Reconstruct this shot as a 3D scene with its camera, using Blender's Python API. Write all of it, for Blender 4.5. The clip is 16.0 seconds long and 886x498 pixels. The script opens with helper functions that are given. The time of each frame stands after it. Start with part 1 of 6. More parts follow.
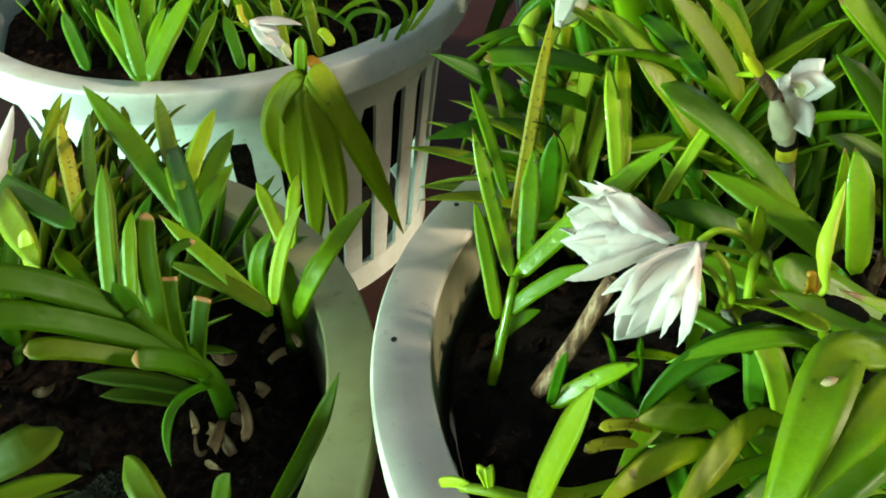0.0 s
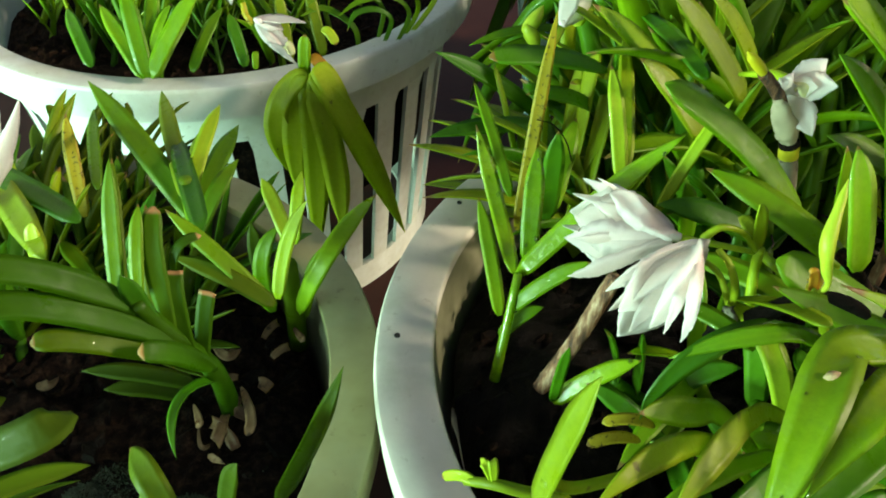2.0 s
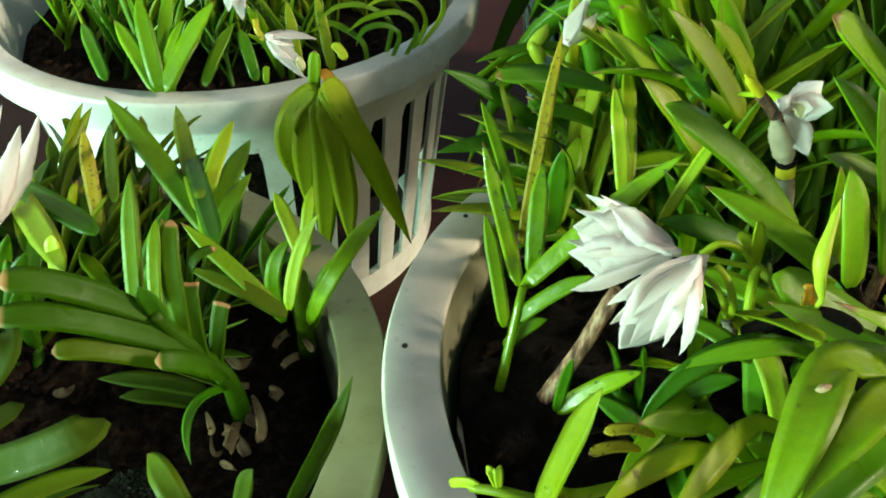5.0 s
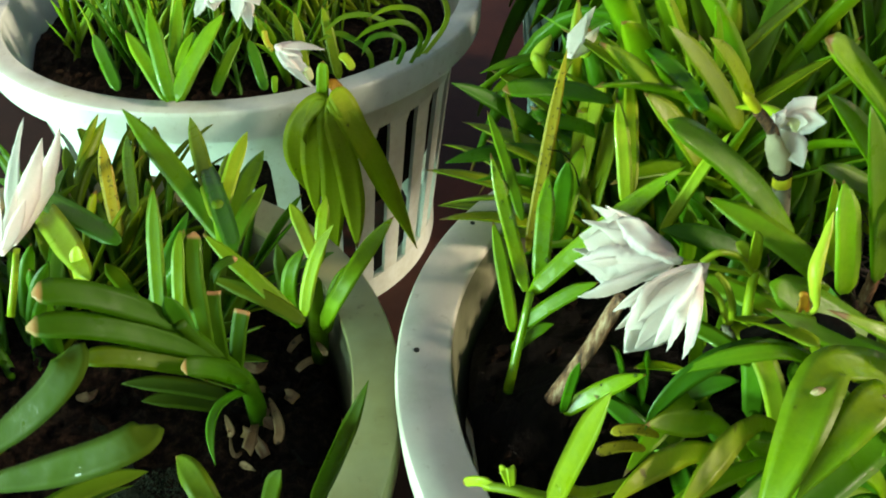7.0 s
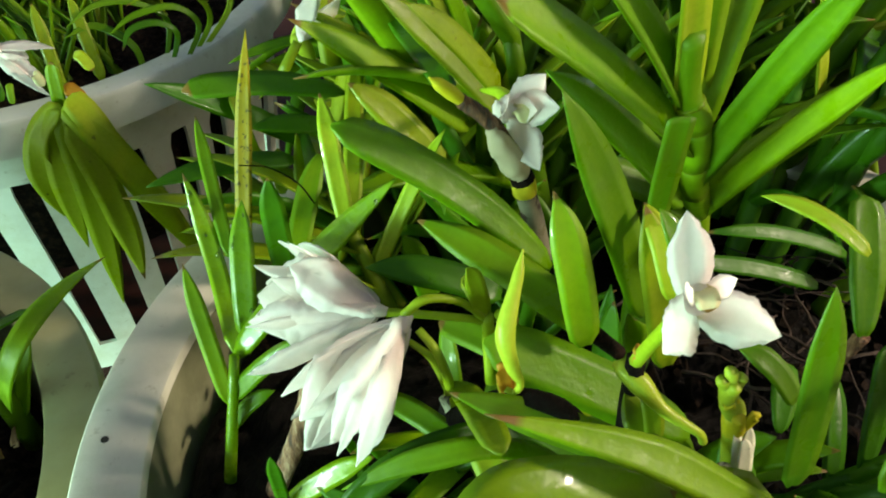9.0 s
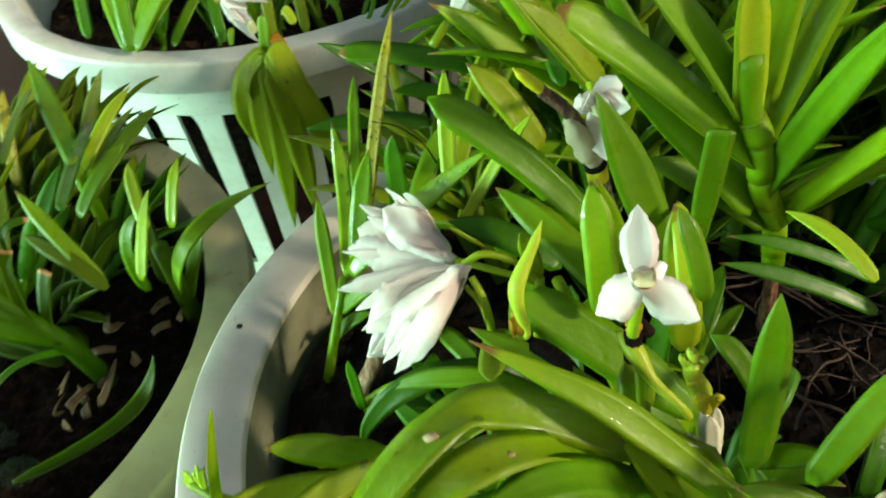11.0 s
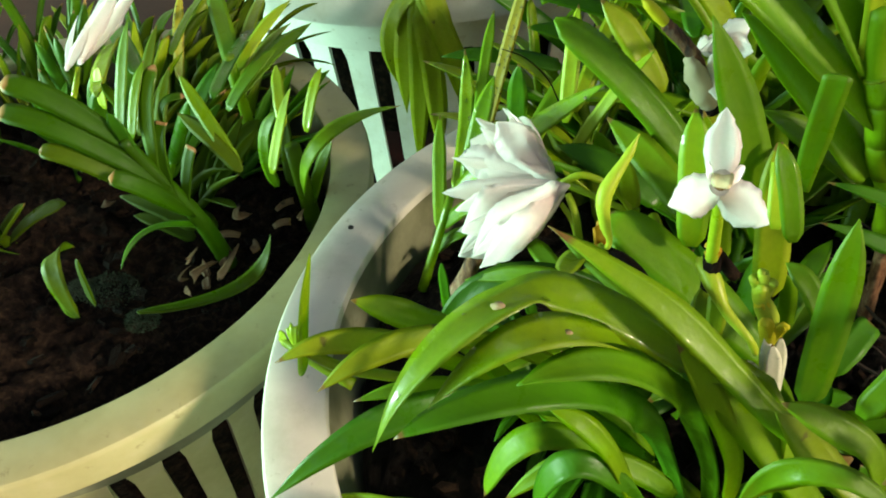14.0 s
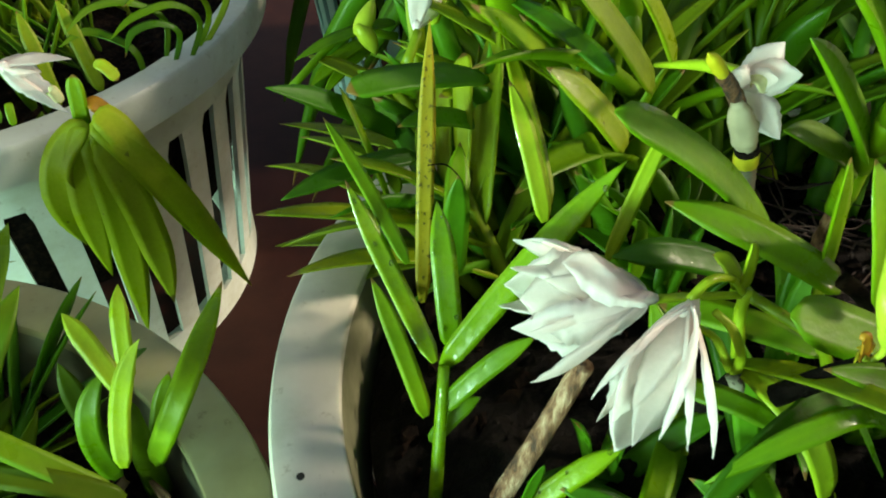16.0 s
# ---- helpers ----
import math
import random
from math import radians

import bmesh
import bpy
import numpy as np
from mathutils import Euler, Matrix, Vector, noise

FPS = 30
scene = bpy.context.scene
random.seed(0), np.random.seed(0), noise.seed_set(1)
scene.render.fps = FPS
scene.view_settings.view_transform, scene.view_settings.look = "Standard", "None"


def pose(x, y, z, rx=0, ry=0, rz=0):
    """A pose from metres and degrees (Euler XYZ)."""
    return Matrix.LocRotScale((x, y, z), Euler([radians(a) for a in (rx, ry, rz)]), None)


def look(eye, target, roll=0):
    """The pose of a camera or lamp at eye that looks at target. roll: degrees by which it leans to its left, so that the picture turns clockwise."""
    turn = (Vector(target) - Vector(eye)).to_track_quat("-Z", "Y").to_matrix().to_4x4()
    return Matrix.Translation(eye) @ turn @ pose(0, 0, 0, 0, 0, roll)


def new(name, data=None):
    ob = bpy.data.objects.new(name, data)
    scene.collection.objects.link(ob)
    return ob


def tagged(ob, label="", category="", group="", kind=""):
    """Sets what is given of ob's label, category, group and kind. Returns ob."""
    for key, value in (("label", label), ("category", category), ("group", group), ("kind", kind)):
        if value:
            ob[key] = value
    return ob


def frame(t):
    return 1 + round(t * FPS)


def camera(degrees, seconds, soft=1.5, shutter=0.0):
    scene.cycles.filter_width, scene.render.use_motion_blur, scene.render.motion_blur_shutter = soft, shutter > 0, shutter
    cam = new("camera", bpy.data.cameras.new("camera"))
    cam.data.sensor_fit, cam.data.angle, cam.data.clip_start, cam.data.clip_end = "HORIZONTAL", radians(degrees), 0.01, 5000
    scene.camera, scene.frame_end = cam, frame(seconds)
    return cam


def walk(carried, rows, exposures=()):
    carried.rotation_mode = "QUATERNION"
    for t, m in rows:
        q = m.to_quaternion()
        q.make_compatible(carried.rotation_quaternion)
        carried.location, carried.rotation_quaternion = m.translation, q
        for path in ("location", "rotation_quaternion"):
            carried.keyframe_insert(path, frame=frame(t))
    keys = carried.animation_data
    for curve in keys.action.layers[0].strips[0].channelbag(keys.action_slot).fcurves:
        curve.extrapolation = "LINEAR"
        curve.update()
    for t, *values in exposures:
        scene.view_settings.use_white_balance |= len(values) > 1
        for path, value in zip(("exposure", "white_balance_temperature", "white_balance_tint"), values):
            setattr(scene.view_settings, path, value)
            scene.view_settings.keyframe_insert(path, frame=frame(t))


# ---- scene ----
cam = camera(58.9, 16.0, soft=1.85, shutter=0.5)

# The round pot of white flowers stands at the origin; its rim is RIM above the floor.
RAD = 0.085
RIM = 0.125
ROWS = [
    (0, pose(-0.07353, -0.09450, 0.23575, 48.395, 0.610, -1.917)),
    (0.5, pose(-0.07402, -0.09460, 0.23540, 48.494, 0.281, -2.069)),
    (1, pose(-0.07410, -0.09533, 0.23590, 48.557, 0.162, -1.951)),
    (1.5, pose(-0.07417, -0.09527, 0.23617, 48.523, 0.286, -1.737)),
    (2, pose(-0.07469, -0.09575, 0.23561, 48.527, 0.179, -1.766)),
    (2.5, pose(-0.07417, -0.09551, 0.23541, 48.639, 0.088, -1.627)),
    (3, pose(-0.07432, -0.09642, 0.23631, 48.876, 0.017, -1.656)),
    (3.5, pose(-0.07471, -0.09714, 0.23678, 48.994, 0.115, -1.467)),
    (5.8, pose(-0.07629, -0.09985, 0.23971, 49.184, 0.201, -1.227)),
    (6, pose(-0.07724, -0.10051, 0.23967, 49.102, 0.418, -1.083)),
    (6.5, pose(-0.07854, -0.10233, 0.23840, 48.975, 0.265, -1.302)),
    (7, pose(-0.07793, -0.10153, 0.24433, 49.051, 0.248, -1.708)),
    (7.4, pose(-0.06791, -0.09912, 0.24691, 49.363, 0.997, -2.513)),
    (7.5, pose(-0.06189, -0.09550, 0.24560, 49.436, 1.090, -2.947)),
    (7.7, pose(-0.05050, -0.08759, 0.24069, 50.065, 0.269, -3.287)),
    (8, pose(-0.03772, -0.07875, 0.23736, 49.618, 0.676, -5.251)),
    (8.2, pose(-0.03561, -0.07420, 0.23313, 48.790, 1.107, -6.421)),
    (8.5, pose(-0.03472, -0.07366, 0.23227, 47.995, 1.696, -7.439)),
    (9, pose(-0.03529, -0.07109, 0.22755, 47.232, 1.671, -7.899)),
    (9.2, pose(-0.03561, -0.07085, 0.22678, 47.010, 1.897, -7.618)),
    (11.3, pose(-0.01331, -0.08958, 0.23806, 46.104, 4.174, 12.655)),
    (11.5, pose(-0.01037, -0.09185, 0.23713, 46.917, 3.912, 14.912)),
    (12, pose(-0.00774, -0.09136, 0.23479, 46.534, 4.134, 17.211)),
    (12.5, pose(-0.00685, -0.09175, 0.23425, 46.211, 3.977, 18.707)),
    (13, pose(-0.00701, -0.09236, 0.23314, 45.908, 3.876, 20.485)),
    (13.5, pose(-0.01035, -0.09450, 0.23213, 45.865, 3.731, 21.442)),
    (14, pose(-0.01150, -0.09643, 0.23347, 45.915, 3.676, 21.994)),
    (14.5, pose(-0.01245, -0.09677, 0.23290, 46.094, 3.621, 22.796)),
    (15, pose(-0.03913, -0.08303, 0.22961, 46.702, 2.566, 7.836)),
    (15.2, pose(-0.05421, -0.07349, 0.22730, 47.715, 2.274, -1.548)),
    (15.5, pose(-0.07550, -0.05422, 0.22480, 47.297, 0.437, -18.529)),
    (16, pose(-0.08050, -0.05603, 0.22628, 45.800, -0.087, -19.196)),
]
walk(cam, ROWS, [(0.0, 0.37, 7350, 16.0), (7.4, 0.37, 7350, 16.0), (8.4, 0.28, 7350, 16.0), (9.2, 0.27, 7350, 16.0), (11.5, 0.35, 7350, 16.0), (14.7, 0.36, 7350, 16.0), (15.5, 0.32, 7350, 16.0), (16.0, 0.32, 7350, 16.0)])

# ---- light: daylight from the right, open sky above ----
world = bpy.data.worlds.new("world")
scene.world = world
world.use_nodes = True
wn = world.node_tree.nodes
wl = world.node_tree.links
sky = wn.new("ShaderNodeTexSky")
sky.sky_type = "NISHITA"
sky.sun_disc = False
sky.sun_elevation = radians(25)
sky.sun_rotation = radians(103)
wn["Background"].inputs["Strength"].default_value = 0.1
wl.new(sky.outputs["Color"], wn["Background"].inputs["Color"])
sun_data = bpy.data.lights.new("sun", "SUN")
sun_data.energy = 3.5
sun_data.angle = radians(7)
sun_data.color = (1.0, 0.92, 0.74)
sun = new("sun", sun_data)
sun.matrix_world = look((0.883, -0.204, 0.523), (0, 0, 0.1))
# added lamp: cool fill from the left, its opening assumed and unseen
cool_fill_data = bpy.data.lights.new("doorway_light", "AREA")
cool_fill_data.shape = "RECTANGLE"
cool_fill_data.size, cool_fill_data.size_y = 1.0, 0.26
cool_fill_data.energy = 60
cool_fill_data.color = (0.52, 1.0, 0.84)
doorway_light = new("doorway_light", cool_fill_data)
doorway_light.matrix_world = look((-1.33, -0.55, 0.15), (-0.15, 0.1, 0.12))


# ---- materials ----
def material(name, rough=0.5, spec=0.5):
    m = bpy.data.materials.new(name)
    m.use_nodes = True
    b = m.node_tree.nodes["Principled BSDF"]
    b.inputs["Roughness"].default_value = rough
    b.inputs["Specular IOR Level"].default_value = spec
    return m, m.node_tree.nodes, m.node_tree.links, b


def ramp(nodes, stops):
    r = nodes.new("ShaderNodeValToRGB")
    e = r.color_ramp.elements
    while len(e) < len(stops):
        e.new(0.5)
    for el, (p, c) in zip(e, stops):
        el.position = p
        el.color = (*c, 1)
    return r


def noise_node(nodes, links, scale, detail=4.0, rough=0.6, vec=None):
    n = nodes.new("ShaderNodeTexNoise")
    n.inputs["Scale"].default_value = scale
    n.inputs["Detail"].default_value = detail
    n.inputs["Roughness"].default_value = rough
    if vec is not None:
        links.new(vec, n.inputs["Vector"])
    return n


def add_bump(nodes, links, b, height, strength, distance):
    u = nodes.new("ShaderNodeBump")
    u.inputs["Strength"].default_value = strength
    u.inputs["Distance"].default_value = distance
    links.new(height, u.inputs["Height"])
    links.new(u.outputs["Normal"], b.inputs["Normal"])


def math_node(nodes, links, op, a, c, d=None):
    m = nodes.new("ShaderNodeMath")
    m.operation = op
    for k, v in enumerate((a, c, d)):
        if v is None:
            continue
        if isinstance(v, (int, float)):
            m.inputs[k].default_value = v
        else:
            links.new(v, m.inputs[k])
    return m.outputs[0]


def mix_colour(nodes, links, fac, a, c, blend="MIX"):
    m = nodes.new("ShaderNodeMixRGB")
    m.blend_type = blend
    for k, v in zip(("Fac", "Color1", "Color2"), (fac, a, c)):
        if isinstance(v, (int, float)):
            m.inputs[k].default_value = v
        elif isinstance(v, tuple):
            m.inputs[k].default_value = (*v, 1)
        else:
            links.new(v, m.inputs[k])
    return m.outputs["Color"]


def leaf_material(name, dark, mid, light, spot=None, rough=0.46, through_share=0.4, tip=(0.22, 0.12, 0.03), vein=True, dry=0.45, glow=(0.3, 0.5, 0.006), gloss=0.28, wet=0.37):
    """Fleshy leaf: colour drifts from leaf to leaf and along it, mottling, pale midrib, dry tips, wet glossy skin, some light passes through."""
    m, n, l, b = material(name, rough, gloss)
    geo = n.new("ShaderNodeTexCoord").outputs["Object"]
    info = n.new("ShaderNodeObjectInfo").outputs["Random"]
    along = n.new("ShaderNodeAttribute")
    along.attribute_name = "along"
    across = n.new("ShaderNodeAttribute")
    across.attribute_name = "across"
    big = noise_node(n, l, 70, 4, 0.65, geo).outputs["Fac"]
    f = math_node(n, l, "MULTIPLY_ADD", big, 0.7, math_node(n, l, "MULTIPLY_ADD", info, 0.45, -0.1))
    f = math_node(n, l, "MULTIPLY_ADD", along.outputs["Fac"], 0.12, f)
    r = ramp(n, [(0.12, dark), (0.5, mid), (0.9, light)])
    l.new(f, r.inputs["Fac"])
    colour = r.outputs["Color"]
    fine = noise_node(n, l, 1100, 4, 0.7, geo).outputs["Fac"]
    fr = ramp(n, [(0.32, (0.62, 0.66, 0.5)), (0.6, (1.06, 1.05, 1.0))])
    l.new(fine, fr.inputs["Fac"])
    colour = mix_colour(n, l, 0.3 if vein else 0.1, colour, fr.outputs["Color"], "MULTIPLY")
    if vein:
        rib = ramp(n, [(0.0, (1, 1, 1)), (0.22, (0, 0, 0)), (0.9, (0, 0, 0)), (1.0, (0.7, 0.7, 0.7))])
        l.new(across.outputs["Fac"], rib.inputs["Fac"])
        colour = mix_colour(n, l, math_node(n, l, "MULTIPLY", rib.outputs["Color"], 0.14), colour, light)
    if spot:
        v = noise_node(n, l, spot[2] if len(spot) > 2 else 420, 3, 0.55, geo).outputs["Fac"]
        sr = ramp(n, [(spot[1], (0, 0, 0)), (spot[1] + 0.05, (1, 1, 1))])
        l.new(v, sr.inputs["Fac"])
        colour = mix_colour(n, l, sr.outputs["Color"], colour, spot[0])
    if tip:
        k = math_node(n, l, "MULTIPLY_ADD", big, 0.08, along.outputs["Fac"])
        tr_ = ramp(n, [(0.985 if dry > 0 else 0.95, (0, 0, 0)), (1.02 if dry > 0 else 0.99, (1, 1, 1))])
        l.new(k, tr_.inputs["Fac"])
        on = math_node(n, l, "MULTIPLY", tr_.outputs["Color"], math_node(n, l, "GREATER_THAN", info, dry))
        colour = mix_colour(n, l, on, colour, tip)
    l.new(colour, b.inputs["Base Color"])
    rr = ramp(n, [(0.33, (0.09,) * 3), (0.39, (max(0.1, rough - 0.12),) * 3), (0.64, (rough + 0.1,) * 3)])
    l.new(noise_node(n, l, 190, 4, 0.65, geo).outputs["Fac"], rr.inputs["Fac"])
    l.new(rr.outputs["Color"], b.inputs["Roughness"])
    film = ramp(n, [(wet - 0.03, (1, 1, 1)), (wet + 0.03, (0, 0, 0))])
    l.new(noise_node(n, l, 260, 5, 0.7, geo).outputs["Fac"], film.inputs["Fac"])
    l.new(film.outputs["Color"], b.inputs["Coat Weight"])
    b.inputs["Coat Roughness"].default_value = 0.06
    mid_bump = noise_node(n, l, 320, 3, 0.6, geo).outputs["Fac"]
    add_bump(n, l, b, math_node(n, l, "MULTIPLY_ADD", fine, 0.4, mid_bump), 0.3, 0.0006)
    tr = n.new("ShaderNodeBsdfTranslucent")
    l.new(mix_colour(n, l, 0.5, colour, glow) if glow else colour, tr.inputs["Color"])
    mix = n.new("ShaderNodeMixShader")
    mix.inputs["Fac"].default_value = through_share
    l.new(b.outputs["BSDF"], mix.inputs[1])
    l.new(tr.outputs["BSDF"], mix.inputs[2])
    l.new(mix.outputs["Shader"], n["Material Output"].inputs["Surface"])
    return m


LEAF = leaf_material("leaf_green", (0.052, 0.175, 0.0036), (0.124, 0.304, 0.006), (0.248, 0.423, 0.0084))
LEAF_BASE = leaf_material("leaf_base", (0.128, 0.294, 0.0036), (0.216, 0.414, 0.006), (0.304, 0.497, 0.0096), rough=0.5, through_share=0.5)
LEAF_WET = leaf_material("leaf_wet", (0.1, 0.27, 0.006), (0.19, 0.39, 0.009), (0.31, 0.49, 0.014), rough=0.3, gloss=0.4, wet=0.46)
# deep, fleshy and brown-tipped greens: left pot's shade is in their darker colour
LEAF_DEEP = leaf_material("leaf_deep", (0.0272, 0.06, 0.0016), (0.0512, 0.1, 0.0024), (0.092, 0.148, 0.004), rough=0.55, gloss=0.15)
LEAF_MID = leaf_material("leaf_mid", (0.044, 0.138, 0.0036), (0.096, 0.23, 0.0048), (0.176, 0.322, 0.0072))
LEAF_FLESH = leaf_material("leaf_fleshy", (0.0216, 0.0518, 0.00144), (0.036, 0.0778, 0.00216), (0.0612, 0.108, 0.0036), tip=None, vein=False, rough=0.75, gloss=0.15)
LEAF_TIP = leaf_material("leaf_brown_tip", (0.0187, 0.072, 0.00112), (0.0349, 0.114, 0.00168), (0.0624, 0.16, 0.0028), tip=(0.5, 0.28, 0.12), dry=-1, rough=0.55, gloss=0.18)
TAN = leaf_material("leaf_dead_tan", (0.048, 0.024, 0.0112), (0.128, 0.072, 0.032), (0.272, 0.168, 0.08), ((0.05, 0.03, 0.015), 0.62), rough=0.7, through_share=0.05, glow=None, wet=0.1)
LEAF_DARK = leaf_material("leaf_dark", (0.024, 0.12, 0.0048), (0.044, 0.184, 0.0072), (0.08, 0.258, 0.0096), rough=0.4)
LEAF_LIME = leaf_material("leaf_lime", (0.22, 0.36, 0.012), (0.31, 0.45, 0.018), (0.42, 0.54, 0.03), rough=0.44, through_share=0.3)
LEAF_OLIVE = leaf_material("leaf_olive", (0.119, 0.202, 0.006), (0.196, 0.294, 0.0084), (0.281, 0.368, 0.012), ((0.12, 0.11, 0.015), 0.68))
LEAF_YELLOW = leaf_material("leaf_yellow", (0.26, 0.21, 0.012), (0.4, 0.32, 0.02), (0.5, 0.42, 0.03), ((0.07, 0.035, 0.01), 0.6, 1300))
LEAF_SPOT = leaf_material("leaf_spotted", (0.11, 0.235, 0.006), (0.2, 0.345, 0.008), (0.32, 0.43, 0.012), ((0.75, 0.62, 0.42), 0.73), rough=0.42, gloss=0.3, through_share=0.46, wet=0.45)
LEAF_HANG = leaf_material("leaf_hanging", (0.34, 0.46, 0.015), (0.47, 0.59, 0.025), (0.6, 0.68, 0.06), ((0.18, 0.18, 0.02), 0.7), through_share=0.52)
PETAL = leaf_material("petal_white", tip=None, vein=False, dark=(0.93, 0.87, 0.86), mid=(0.95, 0.895, 0.88), light=(0.96, 0.92, 0.9), rough=0.6, through_share=0.72, glow=None, wet=0.1)
petal_skin = PETAL.node_tree.nodes["Principled BSDF"]
petal_skin.inputs["Subsurface Weight"].default_value = 0.6
petal_skin.inputs["Subsurface Radius"].default_value = (1.0, 0.9, 0.85)
petal_skin.inputs["Subsurface Scale"].default_value = 0.002
LIP = leaf_material("lip_cream", (0.62, 0.58, 0.3), (0.7, 0.66, 0.38), (0.8, 0.76, 0.5), rough=0.5, glow=None, wet=0.1)
BUD = leaf_material("bud_lime", (0.27, 0.38, 0.02), (0.36, 0.48, 0.03), (0.46, 0.57, 0.06), rough=0.4, through_share=0.3, wet=0.1)
PALE = leaf_material("papery_sheath", (0.52, 0.53, 0.4), (0.68, 0.69, 0.55), (0.78, 0.79, 0.68), ((0.2, 0.15, 0.1), 0.64), rough=0.6, glow=None, wet=0.1)
ORANGE = leaf_material("scale_orange", (0.4, 0.14, 0.01), (0.5, 0.24, 0.02), (0.5, 0.34, 0.03), rough=0.5, glow=None, wet=0.1)
HUSK = leaf_material("grey_husk", (0.24, 0.21, 0.12), (0.42, 0.37, 0.24), (0.54, 0.49, 0.35), ((0.2, 0.16, 0.09), 0.66, 500), rough=0.7, glow=None, tip=None, vein=False, wet=0.1)
YELLOW_BAND = leaf_material("scale_yellow", (0.5, 0.46, 0.02), (0.62, 0.58, 0.03), (0.7, 0.66, 0.06), rough=0.45, glow=None, tip=None, vein=False)
BARE = leaf_material("dry_sheath", (0.06, 0.055, 0.03), (0.15, 0.14, 0.09), (0.28, 0.28, 0.21), ((0.05, 0.035, 0.025), 0.58), rough=0.7, through_share=0.05, glow=None, wet=0.1)


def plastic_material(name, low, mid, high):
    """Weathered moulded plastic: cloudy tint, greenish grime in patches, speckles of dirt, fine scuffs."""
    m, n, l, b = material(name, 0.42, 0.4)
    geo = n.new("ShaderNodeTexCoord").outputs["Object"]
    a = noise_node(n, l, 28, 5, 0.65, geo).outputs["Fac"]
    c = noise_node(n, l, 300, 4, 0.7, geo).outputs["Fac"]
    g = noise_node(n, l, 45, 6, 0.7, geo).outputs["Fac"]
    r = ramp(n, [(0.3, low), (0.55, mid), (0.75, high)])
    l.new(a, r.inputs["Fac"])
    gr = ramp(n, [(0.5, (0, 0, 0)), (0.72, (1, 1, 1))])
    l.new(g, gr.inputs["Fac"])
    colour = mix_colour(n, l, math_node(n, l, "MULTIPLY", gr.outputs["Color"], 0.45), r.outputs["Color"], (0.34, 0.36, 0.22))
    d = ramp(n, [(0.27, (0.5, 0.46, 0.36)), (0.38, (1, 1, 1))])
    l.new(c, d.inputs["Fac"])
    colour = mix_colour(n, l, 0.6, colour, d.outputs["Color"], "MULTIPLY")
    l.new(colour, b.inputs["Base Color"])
    rr = ramp(n, [(0.35, (0.28,) * 3), (0.65, (0.55,) * 3)])
    l.new(g, rr.inputs["Fac"])
    l.new(rr.outputs["Color"], b.inputs["Roughness"])
    add_bump(n, l, b, c, 0.12, 0.0005)
    return m


PLASTIC = plastic_material("pot_plastic", (0.53, 0.515, 0.43), (0.64, 0.625, 0.53), (0.73, 0.715, 0.62))
MINT = plastic_material("mint_plastic", (0.44, 0.48, 0.43), (0.54, 0.6, 0.535), (0.62, 0.695, 0.62))
# left pot: the shade it lies in is put into an olive tint
SHADED = plastic_material("shaded_plastic", (0.29, 0.275, 0.11), (0.41, 0.39, 0.19), (0.54, 0.515, 0.32))
# inner walls: wet grime plus the shade inside the pot, both as colour
GRIMY_SHADED = plastic_material("grimy_shaded_plastic", (0.09, 0.095, 0.05), (0.21, 0.215, 0.13), (0.38, 0.39, 0.28))
TEAL = plastic_material("teal_plastic", (0.2, 0.5, 0.46), (0.3, 0.62, 0.58), (0.4, 0.7, 0.66))


def rough_material(name, stops, scale, rough=0.8, bump=0.5, spec=0.4, grain=1.0):
    m, n, l, b = material(name, rough, spec)
    geo = n.new("ShaderNodeTexCoord")
    stretch = n.new("ShaderNodeMapping")
    stretch.inputs["Scale"].default_value = (1, 1, grain)
    l.new(geo.outputs["Object"], stretch.inputs["Vector"])
    a = noise_node(n, l, scale, 6, 0.7, stretch.outputs["Vector"])
    info = n.new("ShaderNodeObjectInfo")
    ad = n.new("ShaderNodeMath")
    ad.operation = "MULTIPLY_ADD"
    ad.inputs[1].default_value = 0.3
    l.new(info.outputs["Random"], ad.inputs[0])
    l.new(a.outputs["Fac"], ad.inputs[2])
    r = ramp(n, stops)
    l.new(ad.outputs[0], r.inputs["Fac"])
    l.new(r.outputs["Color"], b.inputs["Base Color"])
    add_bump(n, l, b, a.outputs["Fac"], bump, 0.002)
    return m


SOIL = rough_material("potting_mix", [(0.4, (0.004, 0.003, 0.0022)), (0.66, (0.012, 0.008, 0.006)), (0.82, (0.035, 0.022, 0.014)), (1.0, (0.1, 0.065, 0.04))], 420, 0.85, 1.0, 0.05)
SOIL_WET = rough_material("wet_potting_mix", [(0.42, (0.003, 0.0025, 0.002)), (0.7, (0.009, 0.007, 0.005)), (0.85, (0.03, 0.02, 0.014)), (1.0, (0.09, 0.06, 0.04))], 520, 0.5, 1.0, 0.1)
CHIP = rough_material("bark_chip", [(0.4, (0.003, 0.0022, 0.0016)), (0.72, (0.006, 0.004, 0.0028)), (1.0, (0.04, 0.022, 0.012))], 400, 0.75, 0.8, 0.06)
DEAD = rough_material("dead_stem", [(0.46, (0.025, 0.01, 0.004)), (0.6, (0.18, 0.075, 0.03)), (0.74, (0.34, 0.18, 0.085)), (0.92, (0.58, 0.4, 0.23))], 900, 0.7, 1.0, 0.4, 0.22)
CANE = rough_material("dry_cane", [(0.46, (0.04, 0.016, 0.008)), (0.56, (0.2, 0.09, 0.045)), (0.68, (0.4, 0.26, 0.16)), (0.84, (0.68, 0.57, 0.45))], 620, 0.5, 0.8, 0.4, 0.16)
